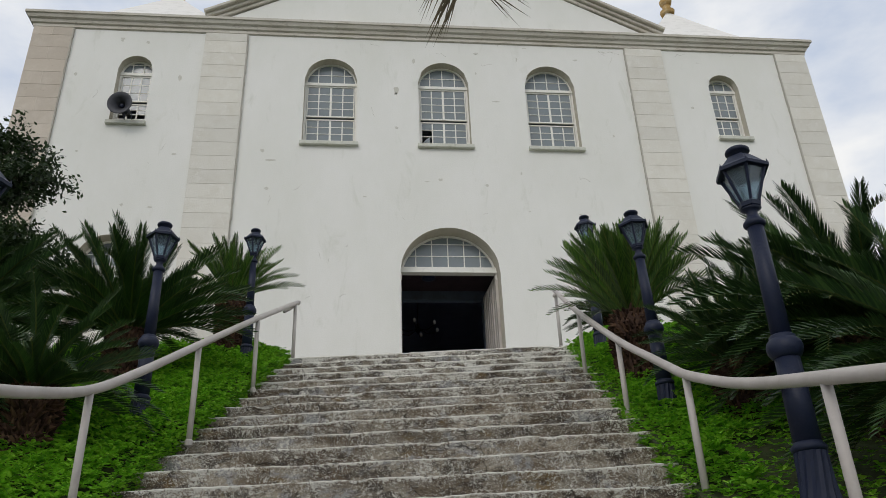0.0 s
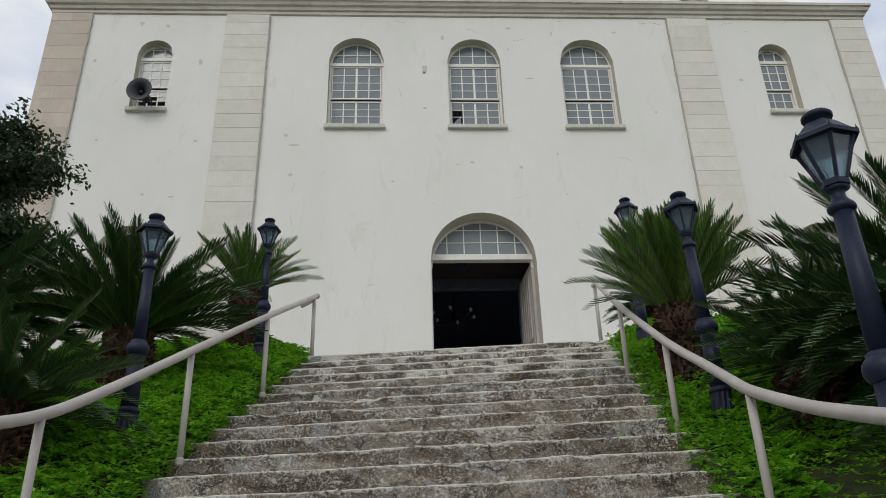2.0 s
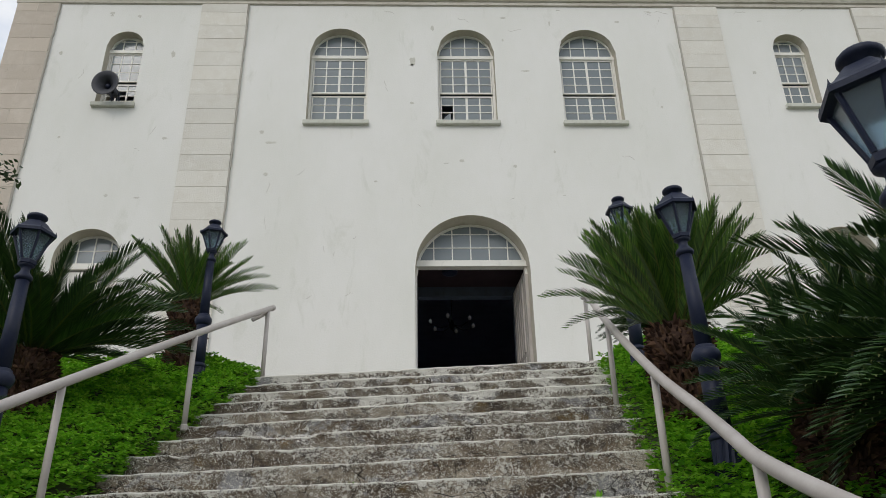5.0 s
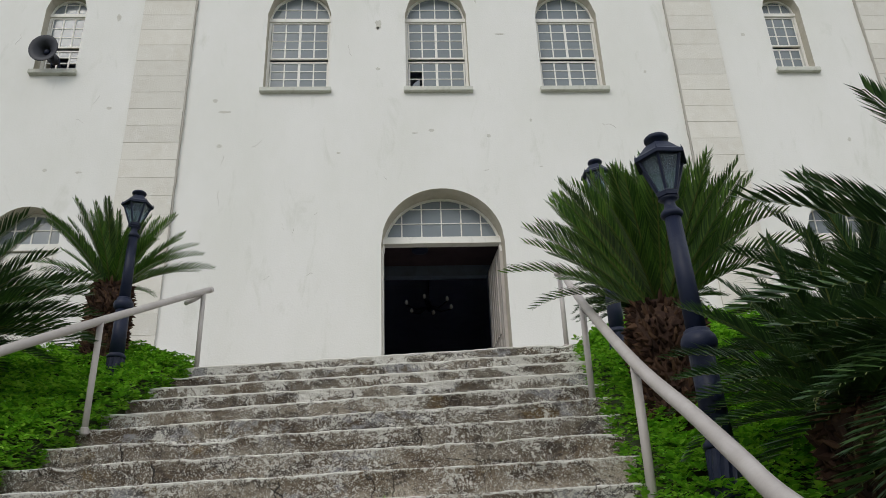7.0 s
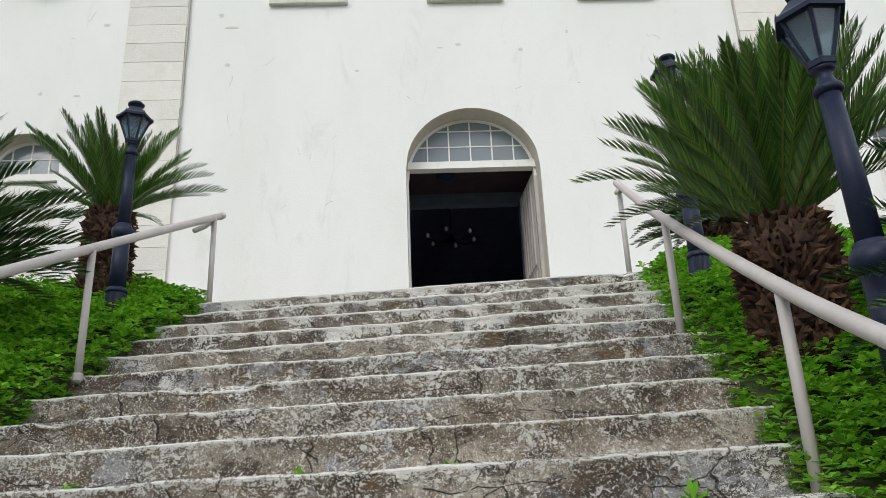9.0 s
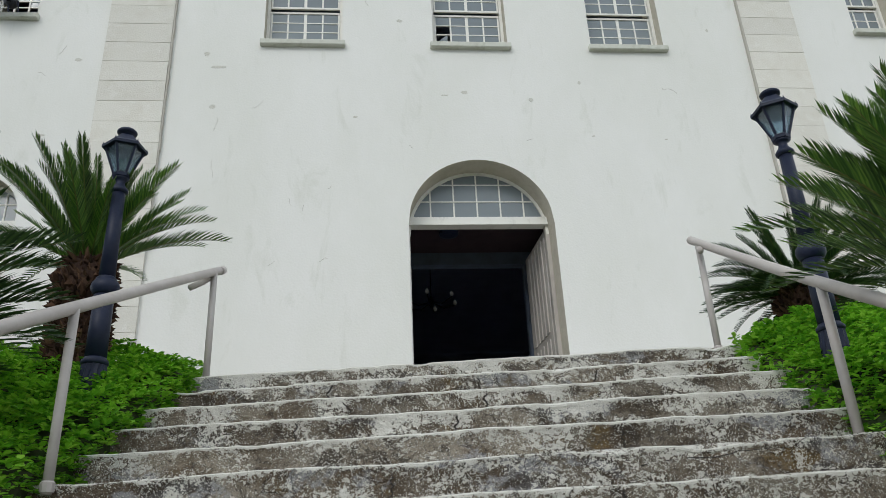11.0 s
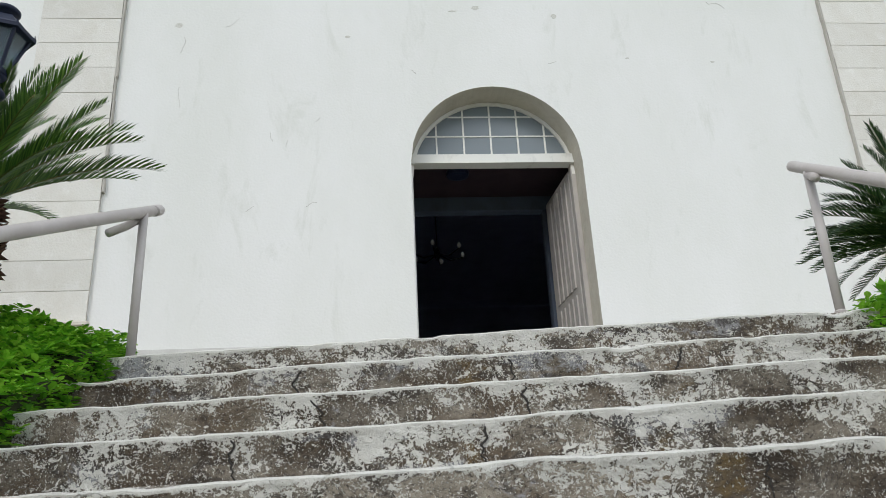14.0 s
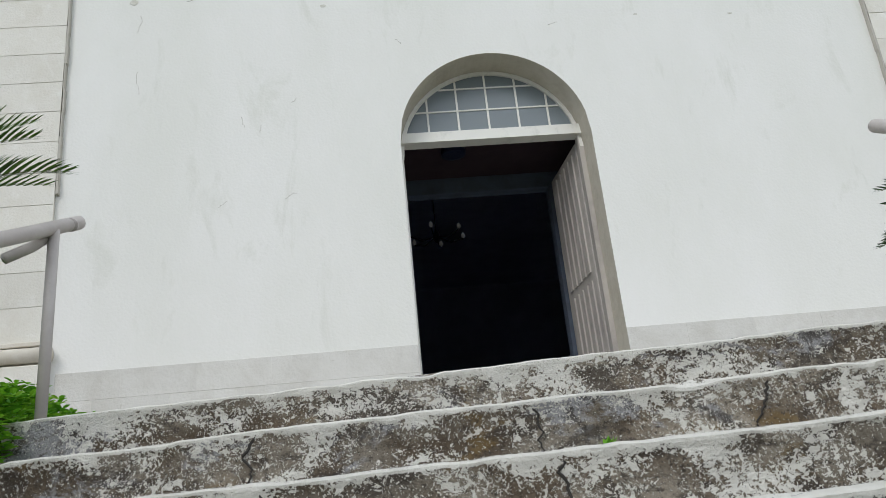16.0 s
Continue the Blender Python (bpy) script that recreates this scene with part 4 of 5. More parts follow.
def street_lamp(m):
    s = base("street_lamp", m, "dark blue-black cast-iron lamp post with a six-sided lantern", "street lamp", "lamps beside the stairs")
    flutes = bmesh.new()
    rings = []
    for r, h in ((0.118, -0.25), (0.112, 0.0), (0.096, 0.07), (0.084, 0.14), (0.078, 0.24), (0.074, 0.33)):
        rings.append([flutes.verts.new((r * (1 + 0.05 * (-1) ** i) * math.cos(2 * math.pi * i / 28 + 1.6 * h), r * (1 + 0.05 * (-1) ** i) * math.sin(2 * math.pi * i / 28 + 1.6 * h), h)) for i in range(28)])
    for a, b in zip(rings, rings[1:]):
        for i in range(28):
            flutes.faces.new((a[i], a[(i + 1) % 28], b[(i + 1) % 28], b[i]))
    flutes.faces.new(rings[-1])
    part("base", flutes, M_LAMP, s, "twisted fluted foot")
    part("foot_ring", lathe(bmesh.new(), [(0.074, 0.331), (0.083, 0.337), (0.084, 0.356), (0.070, 0.37), (0.067, 0.378)], 24), M_LAMP, s, smooth=True)
    part("lower_shaft", lathe(bmesh.new(), [(0.067, 0.379), (0.063, 0.80)], 20), M_LAMP, s, smooth=True)
    part("collar", lathe(bmesh.new(), [(0.063, 0.801), (0.076, 0.812), (0.088, 0.835), (0.091, 0.858), (0.086, 0.882), (0.072, 0.90), (0.066, 0.905), (0.066, 0.918), (0.055, 0.927)], 24), M_LAMP, s, "bulging ring", smooth=True)
    part("pole", lathe(bmesh.new(), [(0.052, 0.928), (0.043, 1.555)], 20), M_LAMP, s, smooth=True)
    part("neck", lathe(bmesh.new(), [(0.043, 1.556), (0.058, 1.566), (0.061, 1.578), (0.058, 1.588), (0.040, 1.61), (0.031, 1.628), (0.030, 1.65), (0.040, 1.662), (0.057, 1.672)], 20), M_LAMP, s, smooth=True)
    lan = part("lantern", hex_loft(bmesh.new(), [(0.044, 1.673), (0.060, 1.682), (0.063, 1.706), (0.054, 1.712)]), M_LAMP, s)
    lo, hi = hex_ring(0.054, 1.712), hex_ring(0.128, 1.908)
    for k in range(6):
        a, b, c, d = lo[k], lo[(k + 1) % 6], hi[(k + 1) % 6], hi[k]
        part("cage_bar", tube(bmesh.new(), [a, (a + d) / 2, d], 0.0095, 6), M_LAMP, lan)
        ctr = (a + b + c + d) / 4
        nrm = Vector((ctr.x, ctr.y, 0)).normalized()
        bm = bmesh.new()
        f = [bm.verts.new(v * 0.96 + ctr * 0.04 - nrm * 0.004) for v in (a, b, c, d)]
        g = [bm.verts.new(v.co - nrm * 0.004) for v in f]
        bm.faces.new(f)
        bm.faces.new(g[::-1])
        for i in range(4):
            bm.faces.new((f[i], g[i], g[(i + 1) % 4], f[(i + 1) % 4]))
        part("glass_pane", bm, M_LAMPGLASS, lan, "frosted glass pane").visible_shadow = False
        part("corner_tip", lathe(bmesh.new(), [(0.006, 0.0), (0.007, 0.008), (0.003, 0.016), (0.001, 0.028)], 6, z=1.918, x=0.145 * math.cos(math.pi / 3 * k), y=0.145 * math.sin(math.pi / 3 * k)), M_LAMP, lan)
    part("lantern_roof", hex_loft(bmesh.new(), [(0.140, 1.898), (0.153, 1.900), (0.154, 1.920), (0.124, 1.944), (0.100, 1.972), (0.070, 2.006), (0.050, 2.012)]), M_LAMP, lan, "six-sided hood")
    part("chimney", lathe(bmesh.new(), [(0.044, 2.013), (0.042, 2.030), (0.062, 2.036), (0.069, 2.045), (0.069, 2.056), (0.060, 2.066), (0.035, 2.072)], 20), M_LAMP, lan, "round vent cap", smooth=True)
    return s


LAMP = street_lamp(pose(-1.72, 7.58, 2.36, 0, 0, 12))
for x, y, z, a in ((-1.31, 10.57, 3.90, 20), (3.18, 9.93, 3.83, 30), (2.32, 4.35, 1.150, 14), (-1.80, 4.40, 1.02, 8)):
    copy_thing(LAMP, pose(x, y, z, 0, 0, a))
copy_thing(LAMP, pose(2.835, 7.21, 2.355, 0, -2, 5))


# ---- cycads ----
def frond_mesh(length, bend, pairs, width, seed, leaf):
    """A feather leaf along x in the xz plane: stalk and narrow leaflets in a shallow V, bending down to the tip."""
    rnd = random.Random(seed)
    verts, faces, mats = [], [], []

    def spine(t):
        n, p, a = 24, Vector((0, 0, 0)), 0.0
        steps = max(1, int(n * t))
        for i in range(steps):
            a = -radians(bend) * ((i + 0.5) / n) ** 1.4
            p = p + Vector((math.cos(a), 0, math.sin(a))) * (length * t / steps)
        return p, Vector((math.cos(a), 0, math.sin(a))), Vector((-math.sin(a), 0, math.cos(a)))

    sections = []
    for i in range(pairs + 2):
        t = i / (pairs + 1)
        p, d, u = spine(t)
        r = 0.010 * (1 - 0.85 * t) * length
        k = len(verts)
        verts += [p + Vector((0, r, 0)), p + u * r * 0.8, p - Vector((0, r, 0))]
        if sections:
            q = sections[-1][0]
            faces.extend([(q, q + 1, k + 1, k), (q + 1, q + 2, k + 2, k + 1)])
            mats.extend([1, 1])
        sections.append((k, p, d, u))
    for i in range(int(pairs * 0.08), pairs + 1):
        k0, p, d, u = sections[i]
        t = i / pairs
        ln = width * (0.30 + 0.70 * math.sin(math.pi * min(1.0, 0.10 + t * 0.86)) ** 0.6) * (1.0 if t < 0.9 else 0.75)
        for s in (-1, 1):
            fwd = 1.15 + 0.7 * t + rnd.uniform(-0.14, 0.14)
            v = (d * fwd + Vector((0, s, 0)) * 0.80 + u * (0.62 + rnd.uniform(-0.18, 0.18))).normalized()
            side = d * 0.0072
            reach = ln * rnd.uniform(0.85, 1.10)
            root = p + Vector((0, s * 0.004, 0))
            curl = Vector((0, 0, -1)) * ln * rnd.uniform(0.0, 0.10) + d * ln * 0.12
            k = len(verts)
            verts += [root + side * 0.6, root - side * 0.6, root + v * reach * 0.4 + side, root + v * reach * 0.4 - side,
                      root + v * reach * 0.78 + side * 0.6 + curl * 0.35, root + v * reach * 0.78 - side * 0.6 + curl * 0.35, root + v * reach + curl]
            faces += [(k, k + 2, k + 3, k + 1), (k + 2, k + 4, k + 5, k + 3), (k + 4, k + 6, k + 5)]
            mats += [0, 0, 0]
    me = bpy.data.meshes.new("frond")
    me.from_pydata(verts, [], faces)
    me.materials.append(leaf)
    me.materials.append(M_STALK)
    me.polygons.foreach_set("material_index", mats)
    me.update()
    return me


BENDS = ((18, 0.135), (30, 0.14), (46, 0.14), (62, 0.135), (12, 0.13))
FRONDS = [frond_mesh(1.0, b, 112, w, 20 + i, M_FROND) for i, (b, w) in enumerate(BENDS)]
FRONDS_SHADED = [frond_mesh(1.0, b, 112, w, 40 + i, M_FROND_SHADED) for i, (b, w) in enumerate(BENDS)]
SCALE_BM = bmesh.new()
sv = [SCALE_BM.verts.new(p) for p in ((-0.01, -0.024, -0.025), (-0.01, 0.024, -0.025), (0.055, 0.012, 0.030), (0.055, -0.012, 0.030), (-0.01, 0, 0.035), (0.035, 0, -0.012), (0.075, 0.002, 0.052))]
for f in ((0, 1, 5), (1, 2, 5), (2, 6, 5), (6, 3, 5), (3, 0, 5), (2, 4, 6), (4, 3, 6), (1, 4, 2), (0, 3, 4), (0, 4, 1)):
    SCALE_BM.faces.new([sv[i] for i in f])
SCALE_MESH = mesh_of("leaf_scar", SCALE_BM)


# old: picks the darker leaf whose colour holds crown shade, not an age.
def cycad(x, y, z, trunk, radius, size, count, lean, seed, label, low=-12, high=82, spread=0.85, old=True):
    rnd = random.Random(seed)
    c = base("cycad", pose(x, y, z), label, "cycad", "cycads on the bank")
    prof = [(radius * 1.02, -0.2), (radius * 0.95, trunk * 0.25), (radius * 0.92, trunk * 0.55), (radius * 1.06, trunk * 0.8), (radius * 0.9, trunk * 0.97), (radius * 0.4, trunk * 1.06)]
    tr = part("trunk", lathe(bmesh.new(), prof, 18), M_BARK, c, "shaggy brown trunk of old leaf bases", smooth=True)
    rows = max(6, int(trunk / 0.034))
    per = max(8, int(radius * 2 * math.pi / 0.046))
    scales = bmesh.new()
    for i in range(rows):
        h = trunk * (i + 0.5) / rows
        f = h / trunk
        rr = radius * (0.95 if f < 0.55 else 1.03 if f < 0.85 else 0.92)
        for k in range(per):
            a = 2 * math.pi * (k + 0.5 * (i % 2)) / per + rnd.uniform(-0.08, 0.08)
            m = Matrix.Translation((rr * math.cos(a) * 0.97, rr * math.sin(a) * 0.97, h)) @ Matrix.Rotation(a, 4, "Z") @ Matrix.Rotation(rnd.uniform(-0.5, 1.1), 4, "Y") @ Matrix.Rotation(rnd.uniform(-0.5, 0.5), 4, "X") @ Matrix.Scale(rnd.uniform(0.45, 0.95), 4)
            k0 = [scales.verts.new(m @ v.co) for v in SCALE_MESH.vertices]
            for p in SCALE_MESH.polygons:
                scales.faces.new([k0[q] for q in p.vertices])
    tagged(part("bark_relief", scales, M_SCAR, tr), kind="stuff")
    for i in range(count):
        f = (i + 0.5) / count
        elev = high - (high - low) * f ** spread + rnd.uniform(-6, 6)
        az = 137.508 * i + rnd.uniform(-10, 10)
        sc = size * rnd.uniform(0.86, 1.10) * (0.95 if elev > 65 else 1.0)
        me = (FRONDS_SHADED if old else FRONDS)[(4, 0, 1)[i % 3] if elev > 45 else (0, 1, 2, 3)[i % 4]]
        r0 = radius * 0.45 * (1 - elev / 110)
        m = (Matrix.Rotation(radians(az), 4, "Z") @ Matrix.Translation((r0, 0, trunk * 1.0 - 0.04 * f)) @ Matrix.Rotation(-radians(elev), 4, "Y")
             @ Matrix.Rotation(rnd.uniform(-0.35, 0.35), 4, "X") @ Matrix.Scale(sc, 4))
        part("frond", me, None, c, m=Matrix.Rotation(lean[0], 4, "X") @ Matrix.Rotation(lean[1], 4, "Y") @ m)


cycad(-1.62, 11.05, 4.28, 0.86, 0.19, 0.90, 50, (0.0, 0.0), 1, "cycad with a shaggy trunk and upright fronds beside a lamp", low=28, high=82, old=False)
cycad(3.05, 8.36, 2.98, 0.84, 0.23, 1.0, 190, (0.0, 0.0), 2, "large cycad with a thick trunk and a dense upright crown", low=41, high=86, spread=1.2, old=False)
cycad(3.98, 11.45, 4.36, 0.66, 0.20, 0.74, 90, (0.0, 0.0), 3, "dark cycad close to the church wall", low=-2, high=66)
cycad(-2.40, 9.25, 3.30, 0.66, 0.22, 1.32, 84, (0.0, 0.0), 4, "wide cycad with long dark arching fronds", low=23, high=50)
cycad(-2.35, 6.90, 2.12, 0.48, 0.20, 0.92, 56, (0.0, 0.0), 5, "low cycad with drooping dark fronds near the handrail", low=0, high=60)
cycad(3.27, 6.74, 2.20, 0.58, 0.18, 0.80, 56, (0.0, 0.0), 6, "cycad with dark fronds spreading over the bank", low=12, high=70)
cycad(4.35, 7.90, 2.75, 0.70, 0.22, 1.05, 80, (0.0, 0.0), 11, "dark cycad behind the others on the bank", low=-8, high=66)
cycad(4.10, 6.10, 1.78, 1.06, 0.24, 1.40, 130, (0.0, 0.0), 7, "tall dark cycad among others on the bank", low=-8, high=50)
cycad(3.55, 4.50, 1.02, 1.0, 0.23, 1.15, 100, (0.0, 0.0), 10, "dark cycad beside the lower handrail and a lamp post", low=-14, high=58)
cycad(-4.20, 9.30, 3.45, 0.75, 0.24, 1.38, 84, (0.0, 0.0), 8, "dark dense cycad under the tree", low=-10, high=46)
cycad(-3.55, 6.90, 2.10, 0.60, 0.22, 1.30, 70, (0.0, 0.0), 9, "dark cycad with arching fronds at the bank's edge", low=-12, high=55)


# ---- groundcover ----
def groundcover():
    rng = np.random.default_rng(5)
    verts, faces = [], []
    for side in (0, 1):
        made = 0
        want = 30000
        while made < want:
            y = 3.9 + 8.3 * rng.random()
            a, b = stair_side(min(y, 11.1))
            d = 3.2 * rng.random() ** 1.35
            x = a + 0.06 - d if side == 0 else b - 0.05 + d
            # Thinned low on the right: bare dark soil stands in for shade under cycads.
            if side and y < 6.2 and d > 0.45 and rng.random() < 0.8:
                made += 1
                continue
            if side and y < 5.7 and rng.random() < 0.4:
                made += 1
                continue
            z = bank(x, y) + (0.05 * noise.noise((x * 0.8, y * 0.8, 0)) + 0.12) * min(1.0, d) - 0.05
            mound = 0.06 + 0.10 * (0.5 + 0.5 * min(1.0, d / 0.35)) * (0.7 + 0.7 * noise.noise((x * 2.1, y * 2.1, 4.0))) + 0.07 * noise.noise((x * 6.0, y * 6.0, 9.0)) + 0.04 * noise.noise((x * 15.0, y * 15.0, 3.0))
            low = 0.07 * max(0.0, 1 - d / 0.5) if side else 0.0
            z += max(0.02, mound) - low - 0.09 * rng.random() ** 2
            if d < 0.14:
                z -= 0.26 * rng.random()
            p = Vector((x, y, z))
            turn, size = 6.283 * rng.random(), 0.026 + 0.022 * rng.random()
            for q in range(4):
                az, ti = turn + (0.6, 2.2, 3.9, 5.5)[q] + 0.5 * (rng.random() - 0.5), 0.75 * rng.random() - 0.15
                s = size * (0.8 + 0.4 * rng.random())
                u = Vector((math.cos(az) * math.cos(ti), math.sin(az) * math.cos(ti), math.sin(ti)))
                w = Vector((-math.sin(az), math.cos(az), 0.5 * (rng.random() - 0.5))) * s * 0.34
                fold = Vector((0, 0, s * 0.12))
                o = p + u * s * 0.15
                k = len(verts)
                verts += [o, o + u * s * 0.35 + w + fold, o + u * s * 0.8 + w * 0.8 + fold, o + u * s * 1.1, o + u * s * 0.8 - w * 0.8 + fold, o + u * s * 0.35 - w + fold]
                faces += [(k, k + 3, k + 2, k + 1), (k, k + 5, k + 4, k + 3)]
            made += 1
    me = bpy.data.meshes.new("groundcover")
    me.from_pydata(verts, [], faces)
    me.materials.append(M_COVER)
    tagged(new("groundcover", me), "dense bright green creeping groundcover on the bank", "groundcover", kind="stuff")


groundcover()


def weed(x, y, z, r, seed, n=14):
    rnd = random.Random(seed)
    bm = bmesh.new()
    for i in range(n):
        az, el = rnd.uniform(0, 6.283), rnd.uniform(0.2, 1.3)
        ln = r * rnd.uniform(0.6, 1.2)
        u = Vector((math.cos(az) * math.cos(el), math.sin(az) * math.cos(el), math.sin(el)))
        w = u.cross(Vector((0, 0, 1))).normalized() * ln * 0.22
        p = Vector((rnd.uniform(-0.2, 0.2) * r, rnd.uniform(-0.1, 0.1) * r, 0))
        q = [bm.verts.new(v) for v in (p, p + u * ln * 0.6 + w, p + u * ln, p + u * ln * 0.6 - w)]
        bm.faces.new(q)
    tagged(part("weed", bm, M_COVER, m=pose(x, y, z)), "small green weed growing from a step crack", "weed", "weeds on the steps")


for n, f, r, sd in ((1, 0.575, 0.05, 1), (0, 0.62, 0.04, 2), (2, 0.255, 0.045, 3), (5, 0.30, 0.05, 4), (6, 0.80, 0.07, 5), (7, 0.62, 0.05, 6), (8, 0.64, 0.06, 7), (8, 0.47, 0.06, 8), (8, 0.20, 0.07, 9), (9, 0.12, 0.08, 10), (9, 0.88, 0.08, 11), (10, 0.55, 0.06, 12), (12, 0.6, 0.05, 13)):
    L, R = step_line(n)
    p = L + (R - L) * f
    weed(p.x, p.y - 0.012, p.z - RISE + 0.0, r, sd)
for x, y, z, r, sd in ((-1.35, 11.55, 4.60, 0.08, 21), (3.45, 11.3, 4.60, 0.08, 22)):
    weed(x, y, z, r, sd, 40)


def wildflower(x, y, z):
    w = base("wildflower", pose(x, y, z), "thin wild stalk with a seed head above the groundcover", "wildflower")
    part("stem", tube(bmesh.new(), smooth_path([(0.03, 0, -0.12), (0.01, 0, 0.04), (-0.02, 0, 0.13)], 4), 0.004, 6), M_STALK, w, smooth=True)
    rnd = random.Random(4)
    for cx, cz, r, n in ((-0.02, 0.14, 0.022, 16), (-0.035, 0.06, 0.03, 8), (0.03, 0.02, 0.035, 8)):
        bm = bmesh.new()
        for _ in range(n):
            u = Vector((rnd.uniform(-1, 1), rnd.uniform(-1, 1), rnd.uniform(-0.4, 1))).normalized() * r
            v = u.orthogonal().normalized() * r * 0.4
            c = Vector((cx, 0, cz))
            bm.faces.new([bm.verts.new(q) for q in (c, c + u * 0.6 + v, c + u, c + u * 0.6 - v)])
        part("seed_head" if n > 8 else "leaf", bm, M_STALK if n > 8 else M_COVER, w)


wildflower(-1.38, 11.6, 4.56)


# ---- leafy tree beside the church ----
def build_tree():
    rnd = random.Random(3)
    t = base("tree", pose(-6.55, 10.7, 4.3), "dark small-leaved tree with a spreading uneven crown", "tree")
    part("trunk", tube(bmesh.new(), [(0, 0, -0.3), (0.05, 0.02, 0.7), (-0.05, 0, 1.5), (0.05, -0.05, 2.3)], 0.17, 12, 0.6), M_BARK2, t, smooth=True)
    ends = []
    for k in range(13):
        a = 2 * math.pi * k / 13 + rnd.uniform(-0.2, 0.2)
        rr, hh = rnd.uniform(1.0, 1.65), rnd.uniform(1.6, 3.7)
        e = Vector((rr * math.cos(a), rr * math.sin(a), hh))
        pts = [Vector((0.03, -0.03, 1.6 + 0.05 * k)), Vector((e.x * 0.4, e.y * 0.4, 1.7 + (hh - 1.7) * 0.55)), e]
        part("limb", tube(bmesh.new(), smooth_path(pts, 4), 0.055, 7, 0.3), M_BARK2, t, smooth=True)
        ends += [(e, 0.55), ((pts[1] + e) / 2, 0.5)]
    for k in range(22):
        a, rr = 2.4 * k, 1.35 * math.sqrt((k + 0.5) / 22)
        ends.append((Vector((rr * math.cos(a), rr * math.sin(a), rnd.uniform(1.7, 3.7))), 0.5))
    for e in ((2.25, -0.2, 1.35), (2.55, -0.1, 1.15), (2.0, -0.3, 2.35), (1.7, 0, 3.1), (2.2, 0.1, 2.6)):
        e = Vector(e)
        part("limb", tube(bmesh.new(), smooth_path([Vector((0.03, 0, 1.5)), e * 0.5 + Vector((0, 0, 0.55)), e], 4), 0.04, 7, 0.3), M_BARK2, t, smooth=True)
        ends += [(e, 0.38), (e * 0.8 + Vector((0, 0, 0.25)), 0.35)]
    verts, faces = [], []
    for c, r in ends:
        for _ in range(22):
            cc = c + Vector((rnd.gauss(0, 1), rnd.gauss(0, 1), rnd.gauss(0, 0.7))) * r * 0.42
            for _ in range(46):
                p = cc + Vector((rnd.gauss(0, 1), rnd.gauss(0, 1), rnd.gauss(0, 1))) * 0.085
                u = Vector((rnd.uniform(-1, 1), rnd.uniform(-1, 1), rnd.uniform(-0.6, 0.8))).normalized()
                w = u.orthogonal().normalized()
                s = rnd.uniform(0.030, 0.050)
                k = len(verts)
                verts += [p, p + u * s + w * s * 0.5, p + u * s * 2, p + u * s - w * s * 0.5]
                faces.append((k, k + 1, k + 2, k + 3))
    me = bpy.data.meshes.new("crown")
    me.from_pydata(verts, [], faces)
    tagged(part("crown", me, M_TREELEAF, t), kind="stuff")


build_tree()


# ---- tall palm whose dry frond hangs over the stairs ----
def build_palm():
    rnd = random.Random(8)
    t = base("palm_tree", pose(-2.6, -0.8, -0.95), "tall palm whose dry frond tips hang over the stairs", "palm tree")
    top = Vector((0.2, 0.3, 6.2))
    part("trunk", tube(bmesh.new(), smooth_path([(0, 0, -0.3), (0.02, 0.05, 2), (0.1, 0.15, 4.2), top], 5), 0.17, 14, 0.75), M_BARK2, t, "grey ringed trunk", smooth=True)

    def long_frond(az, reach, rise, drop, material):
        verts, faces = [], []
        pts = smooth_path([top, top + Vector((math.cos(az) * reach * 0.4, math.sin(az) * reach * 0.4, rise)),
                           top + Vector((math.cos(az) * reach * 0.8, math.sin(az) * reach * 0.8, rise * 0.5)),
                           top + Vector((math.cos(az) * reach, math.sin(az) * reach, drop))], 9)
        bm = tube(bmesh.new(), pts, 0.03, 6, 0.2)
        for i in range(4, len(pts) - 1):
            d = (pts[i + 1] - pts[i]).normalized()
            side = d.cross(Vector((0, 0, 1))).normalized()
            per = 12 if material is M_DRY else 3
            for k in range(per):
                for s in (-1, 1):
                    q = pts[i] + (pts[i + 1] - pts[i]) * (k / per)
                    ln = rnd.uniform(0.4, 0.6)
                    v = (side * s * 0.7 + d * 0.35 + Vector((0, 0, -0.75)) + Vector((rnd.uniform(-0.2, 0.2), rnd.uniform(-0.2, 0.2), 0))).normalized() * ln
                    w = d * 0.011
                    vs = [bm.verts.new(p) for p in (q - w, q + w, q + v * 0.6 + w * 0.8, q + v)]
                    bm.faces.new(vs)
        part("frond", bm, material, t)

    aim = Vector((0.74, 3.95, 0)) - Vector((-2.4, -0.5, 0))
    long_frond(math.atan2(aim.y, aim.x), aim.length, 0.55, 4.07 + 0.95 - 6.2, M_DRY)
    for az in (2.4, 3.3, 4.1, 5.0, 1.9):
        long_frond(az, rnd.uniform(2.6, 3.2), 0.8, -0.6, M_FROND)


build_palm()


# ---- wall wear: plaster scars and hairline cracks ----
def scar(x, z, w, h, seed):
    rnd = random.Random(seed)
    n = 14
    pts = [(x + w * (0.6 + 0.5 * rnd.random()) * math.cos(2 * math.pi * k / n), z + h * (0.6 + 0.5 * rnd.random()) * math.sin(2 * math.pi * k / n)) for k in range(n)]
    part("plaster_scar", prism(bmesh.new(), pts, YF - 0.004, YF + 0.002), M_REPAIR, WALL_S, "rough peeled patch")


